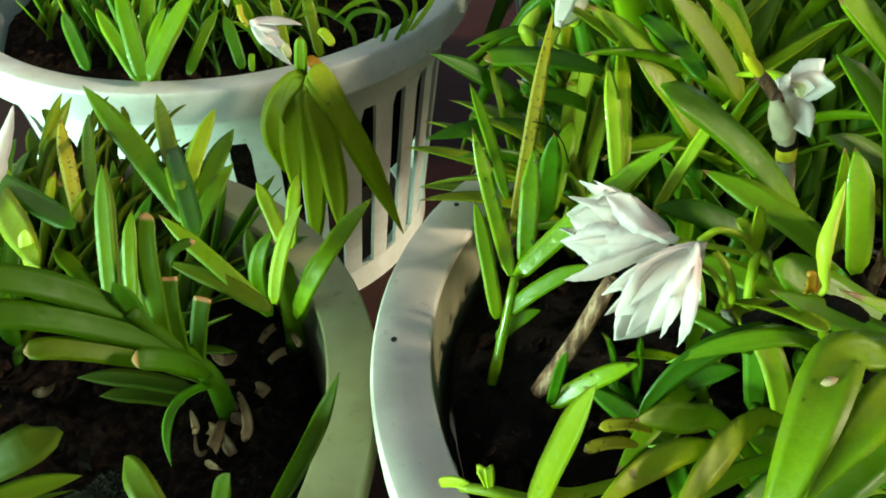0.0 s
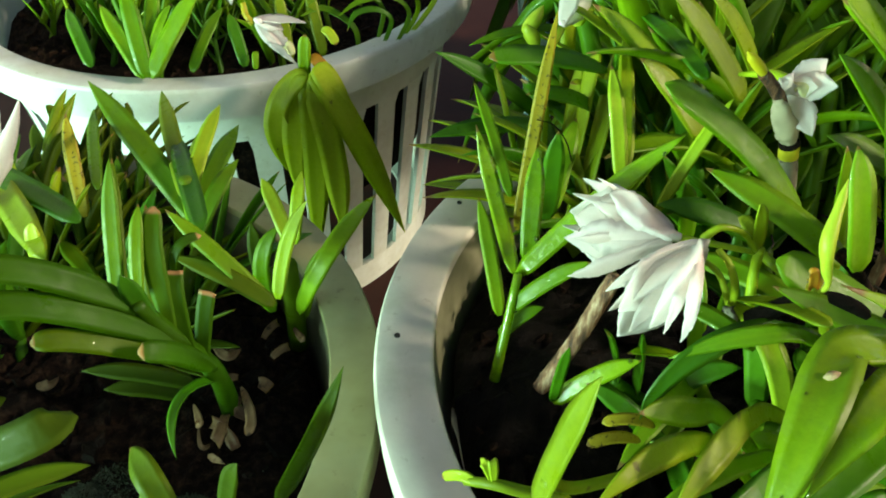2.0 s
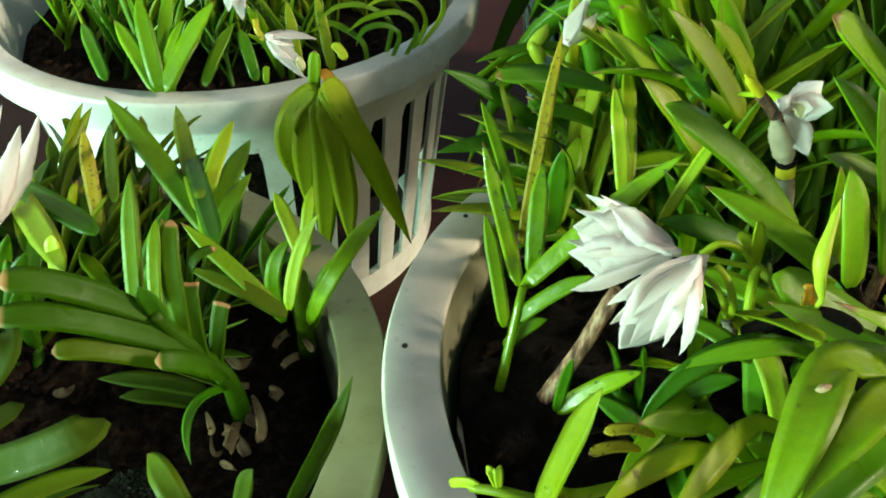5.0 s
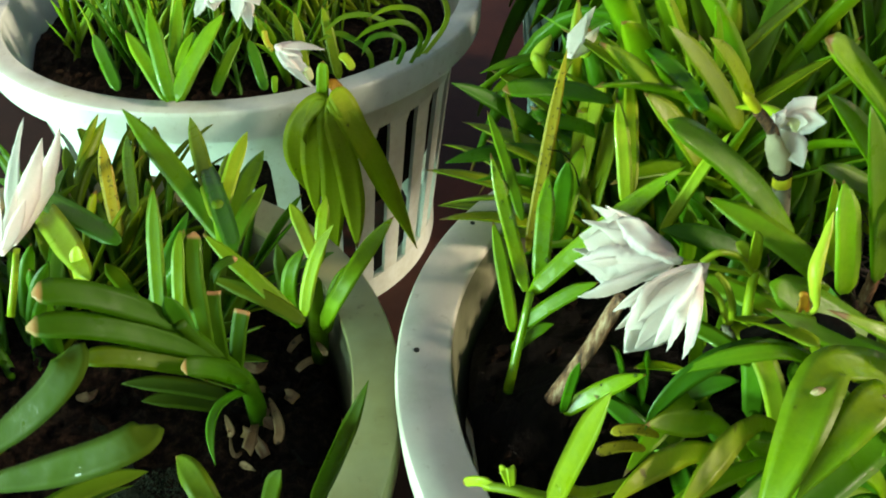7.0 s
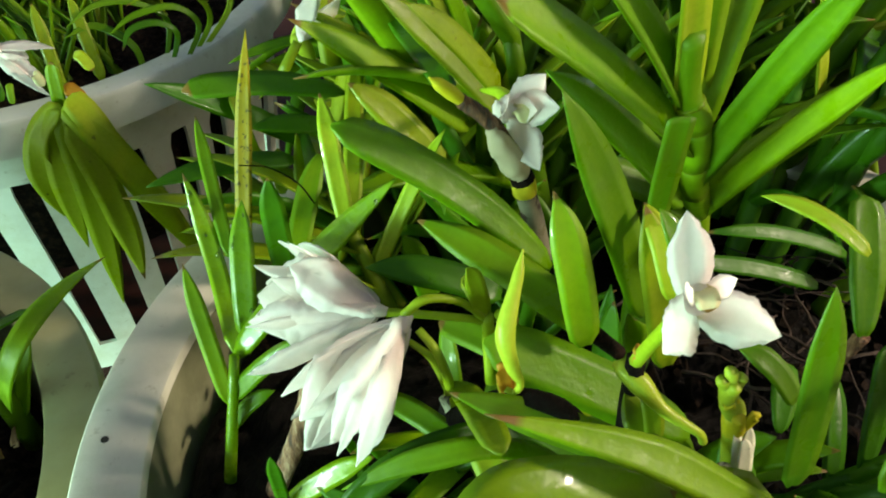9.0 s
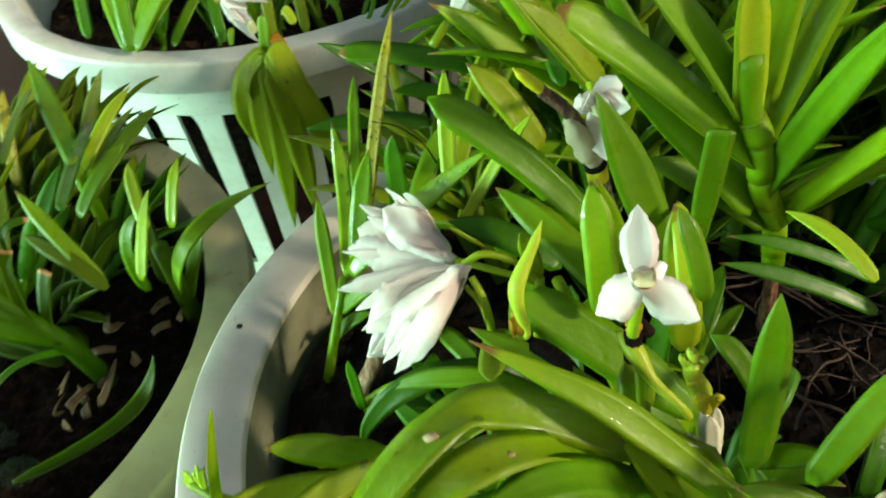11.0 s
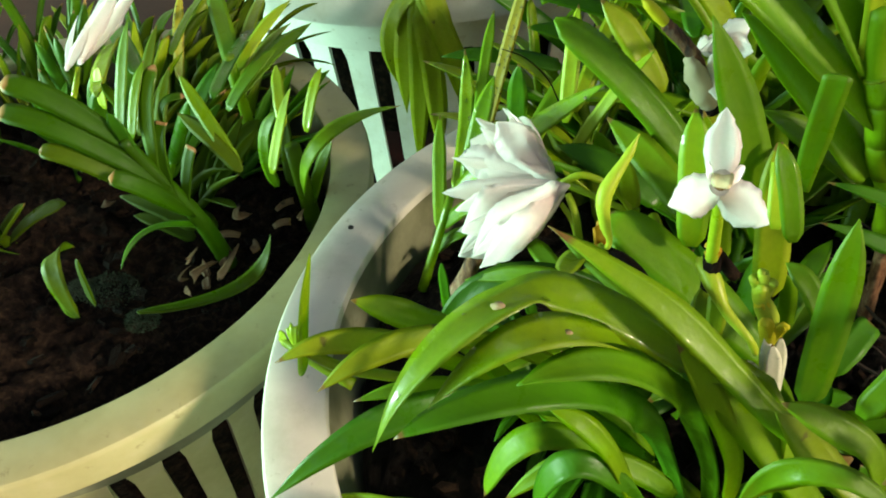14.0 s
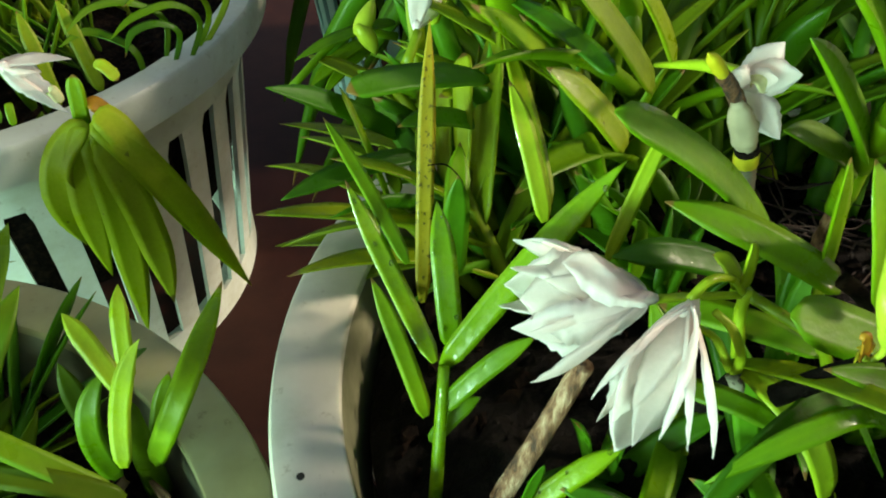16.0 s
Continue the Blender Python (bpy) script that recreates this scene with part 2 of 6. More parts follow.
ROOT = rough_material("root", [(0.35, (0.02, 0.011, 0.007)), (0.65, (0.07, 0.04, 0.025)), (0.95, (0.2, 0.13, 0.09))], 700, 0.7, 0.6)
FLOOR = rough_material("red_floor", [(0.3, (0.014, 0.004, 0.003)), (0.6, (0.024, 0.006, 0.0045)), (0.95, (0.042, 0.012, 0.008))], 40, 0.6, 0.1, 0.2)
SCAR = rough_material("dry_scar", [(0.35, (0.16, 0.15, 0.03)), (0.6, (0.28, 0.21, 0.09)), (0.85, (0.4, 0.27, 0.16))], 1500, 0.7, 0.3)
HOLE = rough_material("hole_dark", [(0.3, (0.012, 0.012, 0.01)), (0.9, (0.03, 0.03, 0.025))], 300, 0.9, 0.1)


# ---- building helpers ----
ORIGIN = {}


def thing(name, at, label, category, group=""):
    ob = new(name)
    ob.location = at
    ob.empty_display_size = 0.01
    ORIGIN[ob] = Vector(at)
    return tagged(ob, label, category, group)


def mesh_part(name, verts, faces, mat, parent, label="", smooth=True):
    """One mesh under parent; verts are given in world coordinates."""
    o = ORIGIN.get(parent, Vector()) if parent else Vector()
    me = bpy.data.meshes.new(name)
    me.from_pydata([tuple(Vector(v) - o) for v in verts], [], faces)
    me.materials.append(mat)
    if smooth:
        me.polygons.foreach_set("use_smooth", [True] * len(me.polygons))
    if name in ("rim", "band", "foot"):
        me.set_sharp_from_angle(angle=radians(32))
    ob = new(name, me)
    if parent:
        ob.parent = parent
        ORIGIN[ob] = o
    if label:
        tagged(ob, label)
    return ob


def ring_mesh(profile, n=96, start=0.0, turn=2 * math.pi):
    """Turn a closed profile of (radius, height) round the z axis."""
    k = len(profile)
    verts, faces = [], []
    for i in range(n):
        a = start + turn * i / n
        for r, z in profile:
            verts.append((r * math.cos(a), r * math.sin(a), z))
    for i in range(n):
        j = (i + 1) % n
        for q in range(k):
            p = (q + 1) % k
            faces.append((i * k + q, j * k + q, j * k + p, i * k + p))
    return verts, faces


def shifted(verts, at):
    return [(x + at[0], y + at[1], z + at[2]) for x, y, z in verts]


def tube(points, radii, sides=8, cap=True):
    """A tube along points with a radius at each."""
    pts = [Vector(p) for p in points]
    verts, faces = [], []
    ref = Vector((0.3, 0.2, 1))
    for i, p in enumerate(pts):
        d = (pts[min(i + 1, len(pts) - 1)] - pts[max(i - 1, 0)]).normalized()
        u = d.cross(ref)
        if u.length < 0.05:
            u = d.cross(Vector((1, 0, 0)))
        u.normalize()
        v = d.cross(u)
        for k in range(sides):
            a = 2 * math.pi * k / sides
            verts.append(p + (u * math.cos(a) + v * math.sin(a)) * radii[i])
    for i in range(len(pts) - 1):
        for k in range(sides):
            q = (k + 1) % sides
            faces.append((i * sides + k, i * sides + q, (i + 1) * sides + q, (i + 1) * sides + k))
    if cap:
        faces.append(tuple(reversed(range(sides))))
        faces.append(tuple(range((len(pts) - 1) * sides, len(pts) * sides)))
    return verts, faces


def curve_points(a, b, bow, n, sway=Vector()):
    """Points from a to b; bow lifts the middle (metres, along world up and sway)."""
    a, b = Vector(a), Vector(b)
    c = (a + b) / 2 + Vector((0, 0, 2 * bow)) + 2 * Vector(sway)
    return [(1 - t) ** 2 * a + 2 * t * (1 - t) * c + t * t * b for t in (i / n for i in range(n + 1))]


# profile of width along a leaf, by how it ends
def leaf_width(t, kind):
    if kind == "blunt":
        return (0.45 + 0.55 * min(1, t / 0.35) ** 0.8) * (1 if t < 0.78 else math.sqrt(max(0.015, 1 - ((t - 0.78) / 0.22) ** 2.4)))
    if kind == "cut":
        return 0.75 + 0.25 * min(1, t / 0.4)
    if kind == "strap":
        return (0.6 + 0.4 * min(1, t / 0.6) ** 1.3) * (1 if t < 0.6 else max(0.03, 1 - ((t - 0.6) / 0.4) ** 1.9))
    if kind == "tepal":
        return max(0.02, (0.28 + 0.72 * min(1, t / 0.5) ** 0.75) * (1 if t < 0.62 else (1 - ((t - 0.62) / 0.38) ** 1.35)))
    if kind == "petal":
        return max(0.02, (0.3 + 0.7 * min(1, t / 0.42) ** 0.8) * (1 if t < 0.46 else ((1 - t) / 0.54) ** 0.8))
    return (0.86 + 0.14 * min(1, t / 0.25)) * (1 if t < 0.58 else max(0.03, (1 - ((t - 0.58) / 0.42) ** 1.9)))


def leaf_mesh(points, width, face, thick=0.22, fold=0.18, kind="point", ruffle=0.0, twist=0.0):
    """A fleshy folded blade along points: 6 verts round, closed at both ends."""
    pts = [Vector(p) for p in points]
    n = len(pts) - 1
    verts, faces = [], []
    for i, p in enumerate(pts):
        t = i / n
        d = (pts[min(i + 1, n)] - pts[max(i - 1, 0)]).normalized()
        up = Vector(face) - d * d.dot(Vector(face))
        if up.length < 1e-3:
            up = Vector((1, 0, 0)) - d * d.x
        up.normalize()
        if twist:
            up = Matrix.Rotation(twist * t, 3, d) @ up
        side = d.cross(up)
        taper = 1.0 if kind in ("cut", "petal", "tepal") else min(1.0, 0.42 + 0.58 * t / 0.07)
        w = width * 0.5 * leaf_width(t, kind) * taper
        if kind in ("petal", "tepal") and t > 0.3:
            w *= 1 + (0.16 * noise.noise(p * 2600) + 0.16 * noise.noise(p * 7000)) * t
            p = p + side * (w * 0.14 * noise.noise(p * 2200 + Vector((7, 3, 1))) * t)
        h = width * thick * (0.5 + 0.5 * leaf_width(t, kind)) * (1.15 - 0.5 * t) * taper
        if kind != "cut":
            h *= 1 if t < 0.97 else 0.3
        j = ruffle * width * noise.noise(p * 2500) if ruffle else 0.0
        rise = fold * w
        verts += [
            p + side * w + up * (rise + j),
            p + side * w * 0.5 + up * (rise * 0.25 + h * 0.25),
            p + up * (-rise * 0.3 + h * 0.2),
            p - side * w * 0.5 + up * (rise * 0.25 + h * 0.25),
            p - side * w + up * (rise - j),
            p - side * w * 0.55 - up * h * 0.45,
            p - up * h * 0.8,
            p + side * w * 0.55 - up * h * 0.45,
        ]
    for i in range(n):
        for k in range(8):
            q = (k + 1) % 8
            faces.append((i * 8 + k, i * 8 + q, (i + 1) * 8 + q, (i + 1) * 8 + k))
    faces.append(tuple(reversed(range(8))))
    faces.append(tuple(range(n * 8, n * 8 + 8)))
    return verts, faces


CAMWARD = Vector((0.0, -0.55, 0.83))


def leaf(plant, a, b, width, bow=0.0015, mat=None, kind="point", face=None, n=16, sway=(0, 0, 0), fold=0.18, twist=0.0, name="leaf", label="", mid=None):
    if mid:
        bow, sway = 0.0, (Vector(mid) - (Vector(a) + Vector(b)) / 2)
    pts = curve_points(a, b, bow, n, Vector(sway))
    v, f = leaf_mesh(pts, width, face or CAMWARD, fold=fold, kind=kind, twist=twist)
    return with_lines(mesh_part(name, v, f, mat or LEAF, plant, label))


def with_lines(ob):
    """Store how far along and across the blade each vertex lies, for veins and tips in the material."""
    me = ob.data
    n = len(me.vertices) // 8 - 1
    along = me.attributes.new("along", "FLOAT", "POINT")
    across = me.attributes.new("across", "FLOAT", "POINT")
    side = (1.0, 0.5, 0.0, 0.5, 1.0, 0.6, 0.2, 0.6)
    along.data.foreach_set("value", [i // 8 / n for i in range(len(me.vertices))])
    across.data.foreach_set("value", [side[i % 8] for i in range(len(me.vertices))])
    return ob


def strap(plant, points, width, mat=None, name="leaf", face=None):
    """A long arching blade through the points."""
    pts = smooth_points(points, 5)
    v, f = leaf_mesh(pts, width, Vector(face) if face else CAMWARD + Vector((0.25, 0, 0)), thick=0.055, fold=0.16, kind="strap")
    return with_lines(mesh_part(name, v, f, mat or LEAF, plant))


def smooth_points(points, per=4):
    """A Catmull-Rom line through the points."""
    p = [Vector(q) for q in points]
    p = [2 * p[0] - p[1]] + p + [2 * p[-1] - p[-2]]
    out = []
    for i in range(1, len(p) - 2):
        for k in range(per):
            t = k / per
            out.append(0.5 * (2 * p[i] + (p[i + 1] - p[i - 1]) * t + (2 * p[i - 1] - 5 * p[i] + 4 * p[i + 1] - p[i + 2]) * t * t + (3 * p[i] - p[i - 1] - 3 * p[i + 1] + p[i + 2]) * t ** 3))
    return out + [p[-2]]


def flower(plant, base, tips, width, share=()):
    """White petals from one throat; the middle of each bows outwards and its edge is a little frayed."""
    base = Vector(base)
    mean = sum((Vector(t) for t in tips), Vector()) / len(tips)
    axis = (mean - base).normalized()
    v, f = tube([base - axis * width * 0.12, base + axis * width * 0.1, base + axis * width * 0.35], [width * 0.1, width * 0.2, width * 0.12], 8)
    head = mesh_part("flower", v, f, PETAL, plant, "white flower with pointed frayed petals")
    for i, t in enumerate(tips):
        t = Vector(t)
        d = t - base
        out = (d - axis * d.dot(axis))
        out = out.normalized() * d.length * 0.05 if out.length > 1e-6 else Vector()
        pts = curve_points(base, t, 0, 20, out)
        face = axis * 0.1 + CAMWARD + out.normalized() * 0.35 if out.length > 1e-6 else CAMWARD
        v, f = leaf_mesh(pts, width * (share[i] if share else 0.9 + 0.2 * ((i * 7) % 3) / 2), face, thick=0.04, fold=0.14, kind="petal", ruffle=0.05)
        with_lines(mesh_part("petal", v, f, PETAL, head))
    return head


def bud(plant, base, tip, width):
    """A plump pointed bud."""
    pts = curve_points(base, tip, 0, 12, (width * 0.12, 0, 0))
    rad = [width * 0.5 * max(0.06, math.sin(math.pi * (0.08 + 0.9 * (i / 12) ** 0.8)) ** 0.9) for i in range(13)]
    v, f = tube(pts, rad, 10)
    return mesh_part("bud", v, f, BUD, plant)


def bloom(plant, base, tips, widths, belly=0.2, label="white flower with pointed frayed petals", kind="tepal", front=None):
    """A cupped flower: petals leave one throat, belly outwards, and their edges curl in towards the axis; an open star shows its petals to the front."""
    base = Vector(base)
    axis = sum(((Vector(t) - base).normalized() for t in tips), Vector()).normalized()
    v, f = tube([base - axis * 0.0012, base + axis * 0.0004, base + axis * 0.002], [0.0005, 0.0011, 0.0009], 10)
    head = mesh_part("flower", v, f, PETAL, plant, label)
    for k, (t, w) in enumerate(zip(tips, widths)):
        t = Vector(t)
        d = t - base
        out = d - axis * d.dot(axis)
        out = out.normalized() if out.length > 1e-5 else axis.orthogonal().normalized()
        c1 = base + axis * d.dot(axis) * 0.3 + out * d.length * (0.1 + belly * 0.6)
        c2 = base + d * 0.7 + out * d.length * belly * 0.5
        pts = []
        for i in range(23):
            u = i / 22
            pts.append((1 - u) ** 3 * base + 3 * u * (1 - u) ** 2 * c1 + 3 * u * u * (1 - u) * c2 + u ** 3 * t)
        v, f = leaf_mesh(pts, w, Vector(front) if front else -out + axis * 0.25, thick=0.03, fold=0.2, kind=kind, ruffle=0.03)
        with_lines(mesh_part("petal", v, f, PETAL, head))
    return head


def curved_bud(plant, points, widths, mat):
    """A swollen bud that runs out into its own thin stalk."""
    pts = smooth_points(points, 5)
    k = len(points) - 1
    rad = []
    for i in range(len(pts)):
        u = i / (len(pts) - 1) * k
        q = min(int(u), k - 1)
        e = u - q
        e = e * e * (3 - 2 * e)
        rad.append((widths[q] * (1 - e) + widths[q + 1] * e) * 0.5)
    v, f = tube(pts, rad, 16 if mat is HUSK else 12)
    if mat is HUSK:
        # creased, torn papery skin
        v = [p + (p - pts[min(i // 16, len(pts) - 1)]) * (0.3 * noise.noise(p * 500) + 0.2 * noise.noise(p * 1700)) for i, p in enumerate(v)]
    return mesh_part("bud", v, f, mat, plant)


def stem(plant, points, r0, r1, mat=None, name="stem", label="", sides=8):
    if mat in (DEAD, CANE):
        points, sides = smooth_points(points, 4), 12
    k = len(points)
    radii = [r0 + (r1 - r0) * i / (k - 1) for i in range(k)]
    v, f = tube(points, radii, sides)
    if mat in (DEAD, CANE):
        # flaking, knotty bark
        v = [p + (p - points[i // sides]) * (0.4 if mat is CANE else 1.0) * (0.12 * noise.noise(p * 420) + 0.16 * noise.noise(p * 1300)) for i, p in enumerate(v)]
    return mesh_part(name, v, f, mat or LEAF, plant, label)


def shoot(base, top, count, length, width, azimuth, spread=55, sag=0.0, mat=None, rnd=None, label="", first=0.2, bend=(0, 0, 0), kind="point"):
    """An upright cane with fleshy leaves in two ranks, alternating along it."""
    rnd = rnd or random.Random(1)
    base, top = Vector(base), Vector(top)
    ob = thing("orchid_shoot", base, label or "fleshy green orchid shoot with leaves in two ranks", "orchid", "orchid shoots")
    pts = curve_points(base, top, 0, 8, bend)
    mat = mat or LEAF
    stem(ob, pts, width * 0.42, width * 0.26, mat)
    axis = (top - base).normalized()
    az = radians(azimuth)
    out = Vector((math.cos(az), math.sin(az), 0))
    out = (out - axis * axis.dot(out)).normalized()
    for i in range(count):
        t = first + (1 - first) * (i + 0.5) / count
        p = pts[0].lerp(pts[-1], t) if not any(bend) else pts[min(8, int(t * 8))]
        s = 1 if i % 2 else -1
        sp = radians(spread * (1.15 - 0.75 * t) + rnd.uniform(-8, 8))
        ln = length * rnd.uniform(0.75, 1.1) * (0.75 + 0.5 * math.sin(math.pi * min(1, 0.25 + 0.7 * t)))
        jit = Vector((rnd.uniform(-1, 1), rnd.uniform(-1, 1), rnd.uniform(-1, 1))) * 0.14
        d = (axis * math.cos(sp) + out * s * math.sin(sp) + jit).normalized()
        tip = p + d * ln + Vector((0, 0, -sag * ln * math.sin(sp)))
        inner = (axis * math.sin(sp) - out * s * math.cos(sp)) + jit
        leaf(ob, p - d * width * 0.15, tip, width * rnd.uniform(0.85, 1.15), ln * (0.02 + sag * 0.4) * rnd.uniform(0.4, 1.4), mat, kind if rnd.random() < 0.85 else "blunt", inner + CAMWARD * 0.35, 10, fold=rnd.uniform(0.1, 0.35), twist=rnd.uniform(-0.35, 0.35))
    return ob


# ---- floor ----
def slab(name, x0, x1, y0, y1, z0, z1, mat, label, category):
    v = [(x, y, z) for z in (z0, z1) for x, y in ((x0, y0), (x1, y0), (x1, y1), (x0, y1))]
    f = [(3, 2, 1, 0), (4, 5, 6, 7), (0, 1, 5, 4), (1, 2, 6, 5), (2, 3, 7, 6), (3, 0, 4, 7)]
    ob = mesh_part(name, v, f, mat, None, smooth=False)
    return tagged(ob, label, category, "", "structure")


slab("floor", -1.6, 1.6, -1.6, 1.6, -0.1, 0.0, FLOOR, "dark reddish brown smooth floor under the pots", "floor")


# unseen plain wall added beside the pots, open where the fill lamp stands
WALL = rough_material("painted_plaster", [(0.3, (0.5, 0.6, 0.52)), (0.6, (0.58, 0.68, 0.6)), (0.95, (0.64, 0.73, 0.66))], 12, 0.85, 0.2)
slab("wall_west_1", -1.5, -1.36, -1.6, -1.15, 0.0, 2.3, WALL, "unseen pale green plastered wall beside the fill lamp", "wall")
slab("wall_west_2", -1.5, -1.36, 0.05, 1.6, 0.0, 2.3, WALL, "unseen pale green plastered wall beside the fill lamp", "wall")
slab("wall_west_3", -1.5, -1.36, -1.15, 0.05, 2.05, 2.3, WALL, "unseen pale green plastered wall over the fill lamp", "wall")


# ---- pots ----
def pot(x, y, rim_z, radius, flange, holes, label, slots=38, plastic=None, lip=0.008, inside=None):
    """White plastic net pot: flat flange with a turned-down lip, plain band, slotted wall of slats, base."""
    plastic = plastic or PLASTIC
    at = (x, y, 0)
    ob = thing("flower_pot", at, label, "flower pot", "plastic pots")
    ri = radius - flange
    h = rim_z
    th = 0.0016
    prof = [
        (ri, h - 0.0022), (ri, h - 0.0009), (ri + 0.0003, h - 0.0003), (ri + 0.0009, h),
        (radius - 0.0013, h), (radius - 0.0006, h - 0.0002), (radius - 0.0002, h - 0.0007), (radius, h - 0.0016),
        (radius - 0.0003, h - lip), (radius - 0.0016, h - lip - 0.0002), (radius - 0.0019, h - lip + 0.0008), (radius - 0.0022, h - 0.0024), (ri + 0.0016, h - 0.0024),
    ]
    v, f = ring_mesh(prof, 128)
    mesh_part("rim", shifted(v, at), f, plastic, ob, "pale flat plastic rim with small drainage holes")
    band = 0.026
    slope = 0.13
    rb = ri - slope * band
    prof = [(ri + 0.0003 + th, h - 0.0026), (ri + 0.0003, h - 0.0023), (rb, h - band), (rb + th, h - band)]
    v, f = ring_mesh(prof, 128)
    mesh_part("band", shifted(v, at), f, inside or plastic, ob, "grimy wet inner wall under the rim, darkened for shade" if inside else "")
    r0 = ri - slope * (h - 0.012)
    prof = [(r0 + th, 0.012), (r0 + th, 0.0), (r0 - 0.01, 0.0), (r0 - 0.01, 0.002), (r0, 0.002), (r0, 0.012)]
    v, f = ring_mesh(prof, 96)
    mesh_part("foot", shifted(v, at), f, plastic, ob)
    step = 2 * math.pi / slots
    me = None
    for i in range(slots):
        a = step * i
        if me is None:
            vs, fs = [], []
            for q, (r, z) in enumerate(((rb, h - band), (rb - slope * 0.01, h - band - 0.005), (r0, 0.012))):
                half = step * (0.33 if q == 0 else 0.28)
                for sgn in (-1, 1):
                    for rr in (r, r + th):
                        vs.append((rr * math.cos(sgn * half), rr * math.sin(sgn * half), z))
            for q in range(2):
                k = q * 4
                fs += [(k, k + 1, k + 5, k + 4), (k + 3, k + 2, k + 6, k + 7), (k + 1, k + 3, k + 7, k + 5), (k + 2, k, k + 4, k + 6)]
            me = bpy.data.meshes.new("slat")
            me.from_pydata(vs, [], fs)
            me.materials.append(plastic)
        o = new("slat", me)
        o.parent = ob
        o.rotation_euler = (0, 0, a)
    # each hole is a solid disc, the dark inside it put into its colour
    for ang in holes:
        a = radians(ang)
        r = ri + flange * 0.62
        c = Vector((x + r * math.cos(a), y + r * math.sin(a), h + 0.0002))
        v = [c + Vector((0.0006 * math.cos(k * math.pi / 5), 0.0006 * math.sin(k * math.pi / 5), 0)) for k in range(10)]
        v2 = [p - Vector((0, 0, 0.001)) for p in v]
        mesh_part("drain_hole", v + v2, [tuple(range(10))] + [(k, (k + 1) % 10, 10 + (k + 1) % 10, 10 + k) for k in range(10)], HOLE, ob, smooth=False)
    return ob


def potting_mix(x, y, z, radius, label, seed, mound=0.006, bottom=0.05, mat=None, heaps=()):
    """Lumpy dark mix filling a pot."""
    rnd = random.Random(seed)
    nr, na = 40, 130
    verts, faces = [(x, y, z + mound)], []
    for i in range(1, nr + 1):
        r = radius * i / nr
        for j in range(na):
            a = 2 * math.pi * j / na
            px, py = x + r * math.cos(a), y + r * math.sin(a)
            hgt = mound * (1 - (i / nr) ** 6) + 0.004 * noise.noise(Vector((px, py, seed)) * 90) + 0.0025 * noise.noise(Vector((px, py, seed)) * 300) + 0.0016 * noise.noise(Vector((px, py, seed)) * 700)
            for hx, hy, lift in heaps:
                hgt += lift * math.exp(-((px - hx) ** 2 + (py - hy) ** 2) / 0.0004)
            verts.append((px, py, z + hgt))
    for j in range(na):
        faces.append((0, 1 + j, 1 + (j + 1) % na))
    for i in range(nr - 1):
        for j in range(na):
            q = (j + 1) % na
            faces.append((1 + i * na + j, 1 + (i + 1) * na + j, 1 + (i + 1) * na + q, 1 + i * na + q))
    k = 1 + (nr - 1) * na
    m = len(verts)
    for j in range(na):
        a = 2 * math.pi * j / na
        verts.append((x + radius * 0.9 * math.cos(a), y + radius * 0.9 * math.sin(a), bottom))
    for j in range(na):
        q = (j + 1) % na
        faces.append((k + j, m + j, m + q, k + q))
    faces.append(tuple(m + j for j in reversed(range(na))))
    ob = mesh_part("potting_mix", verts, faces, mat or SOIL, None)
    tagged(ob, label, "potting mix", "", "stuff")
    return ob


AX, AR, AZ = -0.1668, 0.083, 0.1154
CX, CY, CR, CZ = -0.1504, 0.2057, 0.0965, 0.1185
DX, DY, DR, DZ = 0.045, 0.285, 0.085, 0.105
pot(0, 0, RIM, RAD, 0.0112, (146, 176.5), "pale mint white plastic net pot with a flat rim", inside=GRIMY_SHADED)
pot(AX, 0, AZ, AR, 0.0105, (), "pale plastic pot touching the flowering one, its shade in the olive colour", plastic=SHADED, inside=GRIMY_SHADED)
pot(CX, CY, CZ, CR, 0.0085, (), "wide pale mint slotted plastic pot full of small orchids", slots=34, lip=0.011, plastic=MINT)
pot(DX, DY, DZ, DR, 0.0105, (), "teal plastic pot behind the flowering one", plastic=TEAL)
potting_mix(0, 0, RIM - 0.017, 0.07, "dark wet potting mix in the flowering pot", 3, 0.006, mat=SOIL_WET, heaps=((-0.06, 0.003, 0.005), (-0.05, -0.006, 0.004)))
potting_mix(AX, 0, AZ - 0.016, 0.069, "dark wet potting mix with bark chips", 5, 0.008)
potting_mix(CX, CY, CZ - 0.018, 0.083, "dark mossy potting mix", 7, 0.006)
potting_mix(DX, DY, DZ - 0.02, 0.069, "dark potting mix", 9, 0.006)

# ---- shoots and flowers ----
# slender green orchid shoot with wet narrow leaves beside the rim
S = thing("orchid_shoot", (-0.0617, 0.0002, 0.1241), "slender green orchid shoot with wet narrow leaves beside the rim", "orchid", "orchid shoots")
leaf(S, (-0.0611, 0.0069, 0.1277), (-0.0649, 0.0193, 0.1466), 0.0029, mat=LEAF)
leaf(S, (-0.0586, 0.0101, 0.1358), (-0.0646, 0.0329, 0.1536), 0.0032, mat=LEAF_WET, mid=(-0.0614, 0.0242, 0.1433))
leaf(S, (-0.0585, 0.0227, 0.1439), (-0.0641, 0.0493, 0.1537), 0.0024, mat=LEAF)
leaf(S, (-0.0562, 0.0098, 0.1386), (-0.0543, 0.0214, 0.1559), 0.0037, mat=LEAF_WET)
leaf(S, (-0.0496, 0.0276, 0.1359), (-0.0432, 0.0422, 0.1487), 0.0042, mat=LEAF)
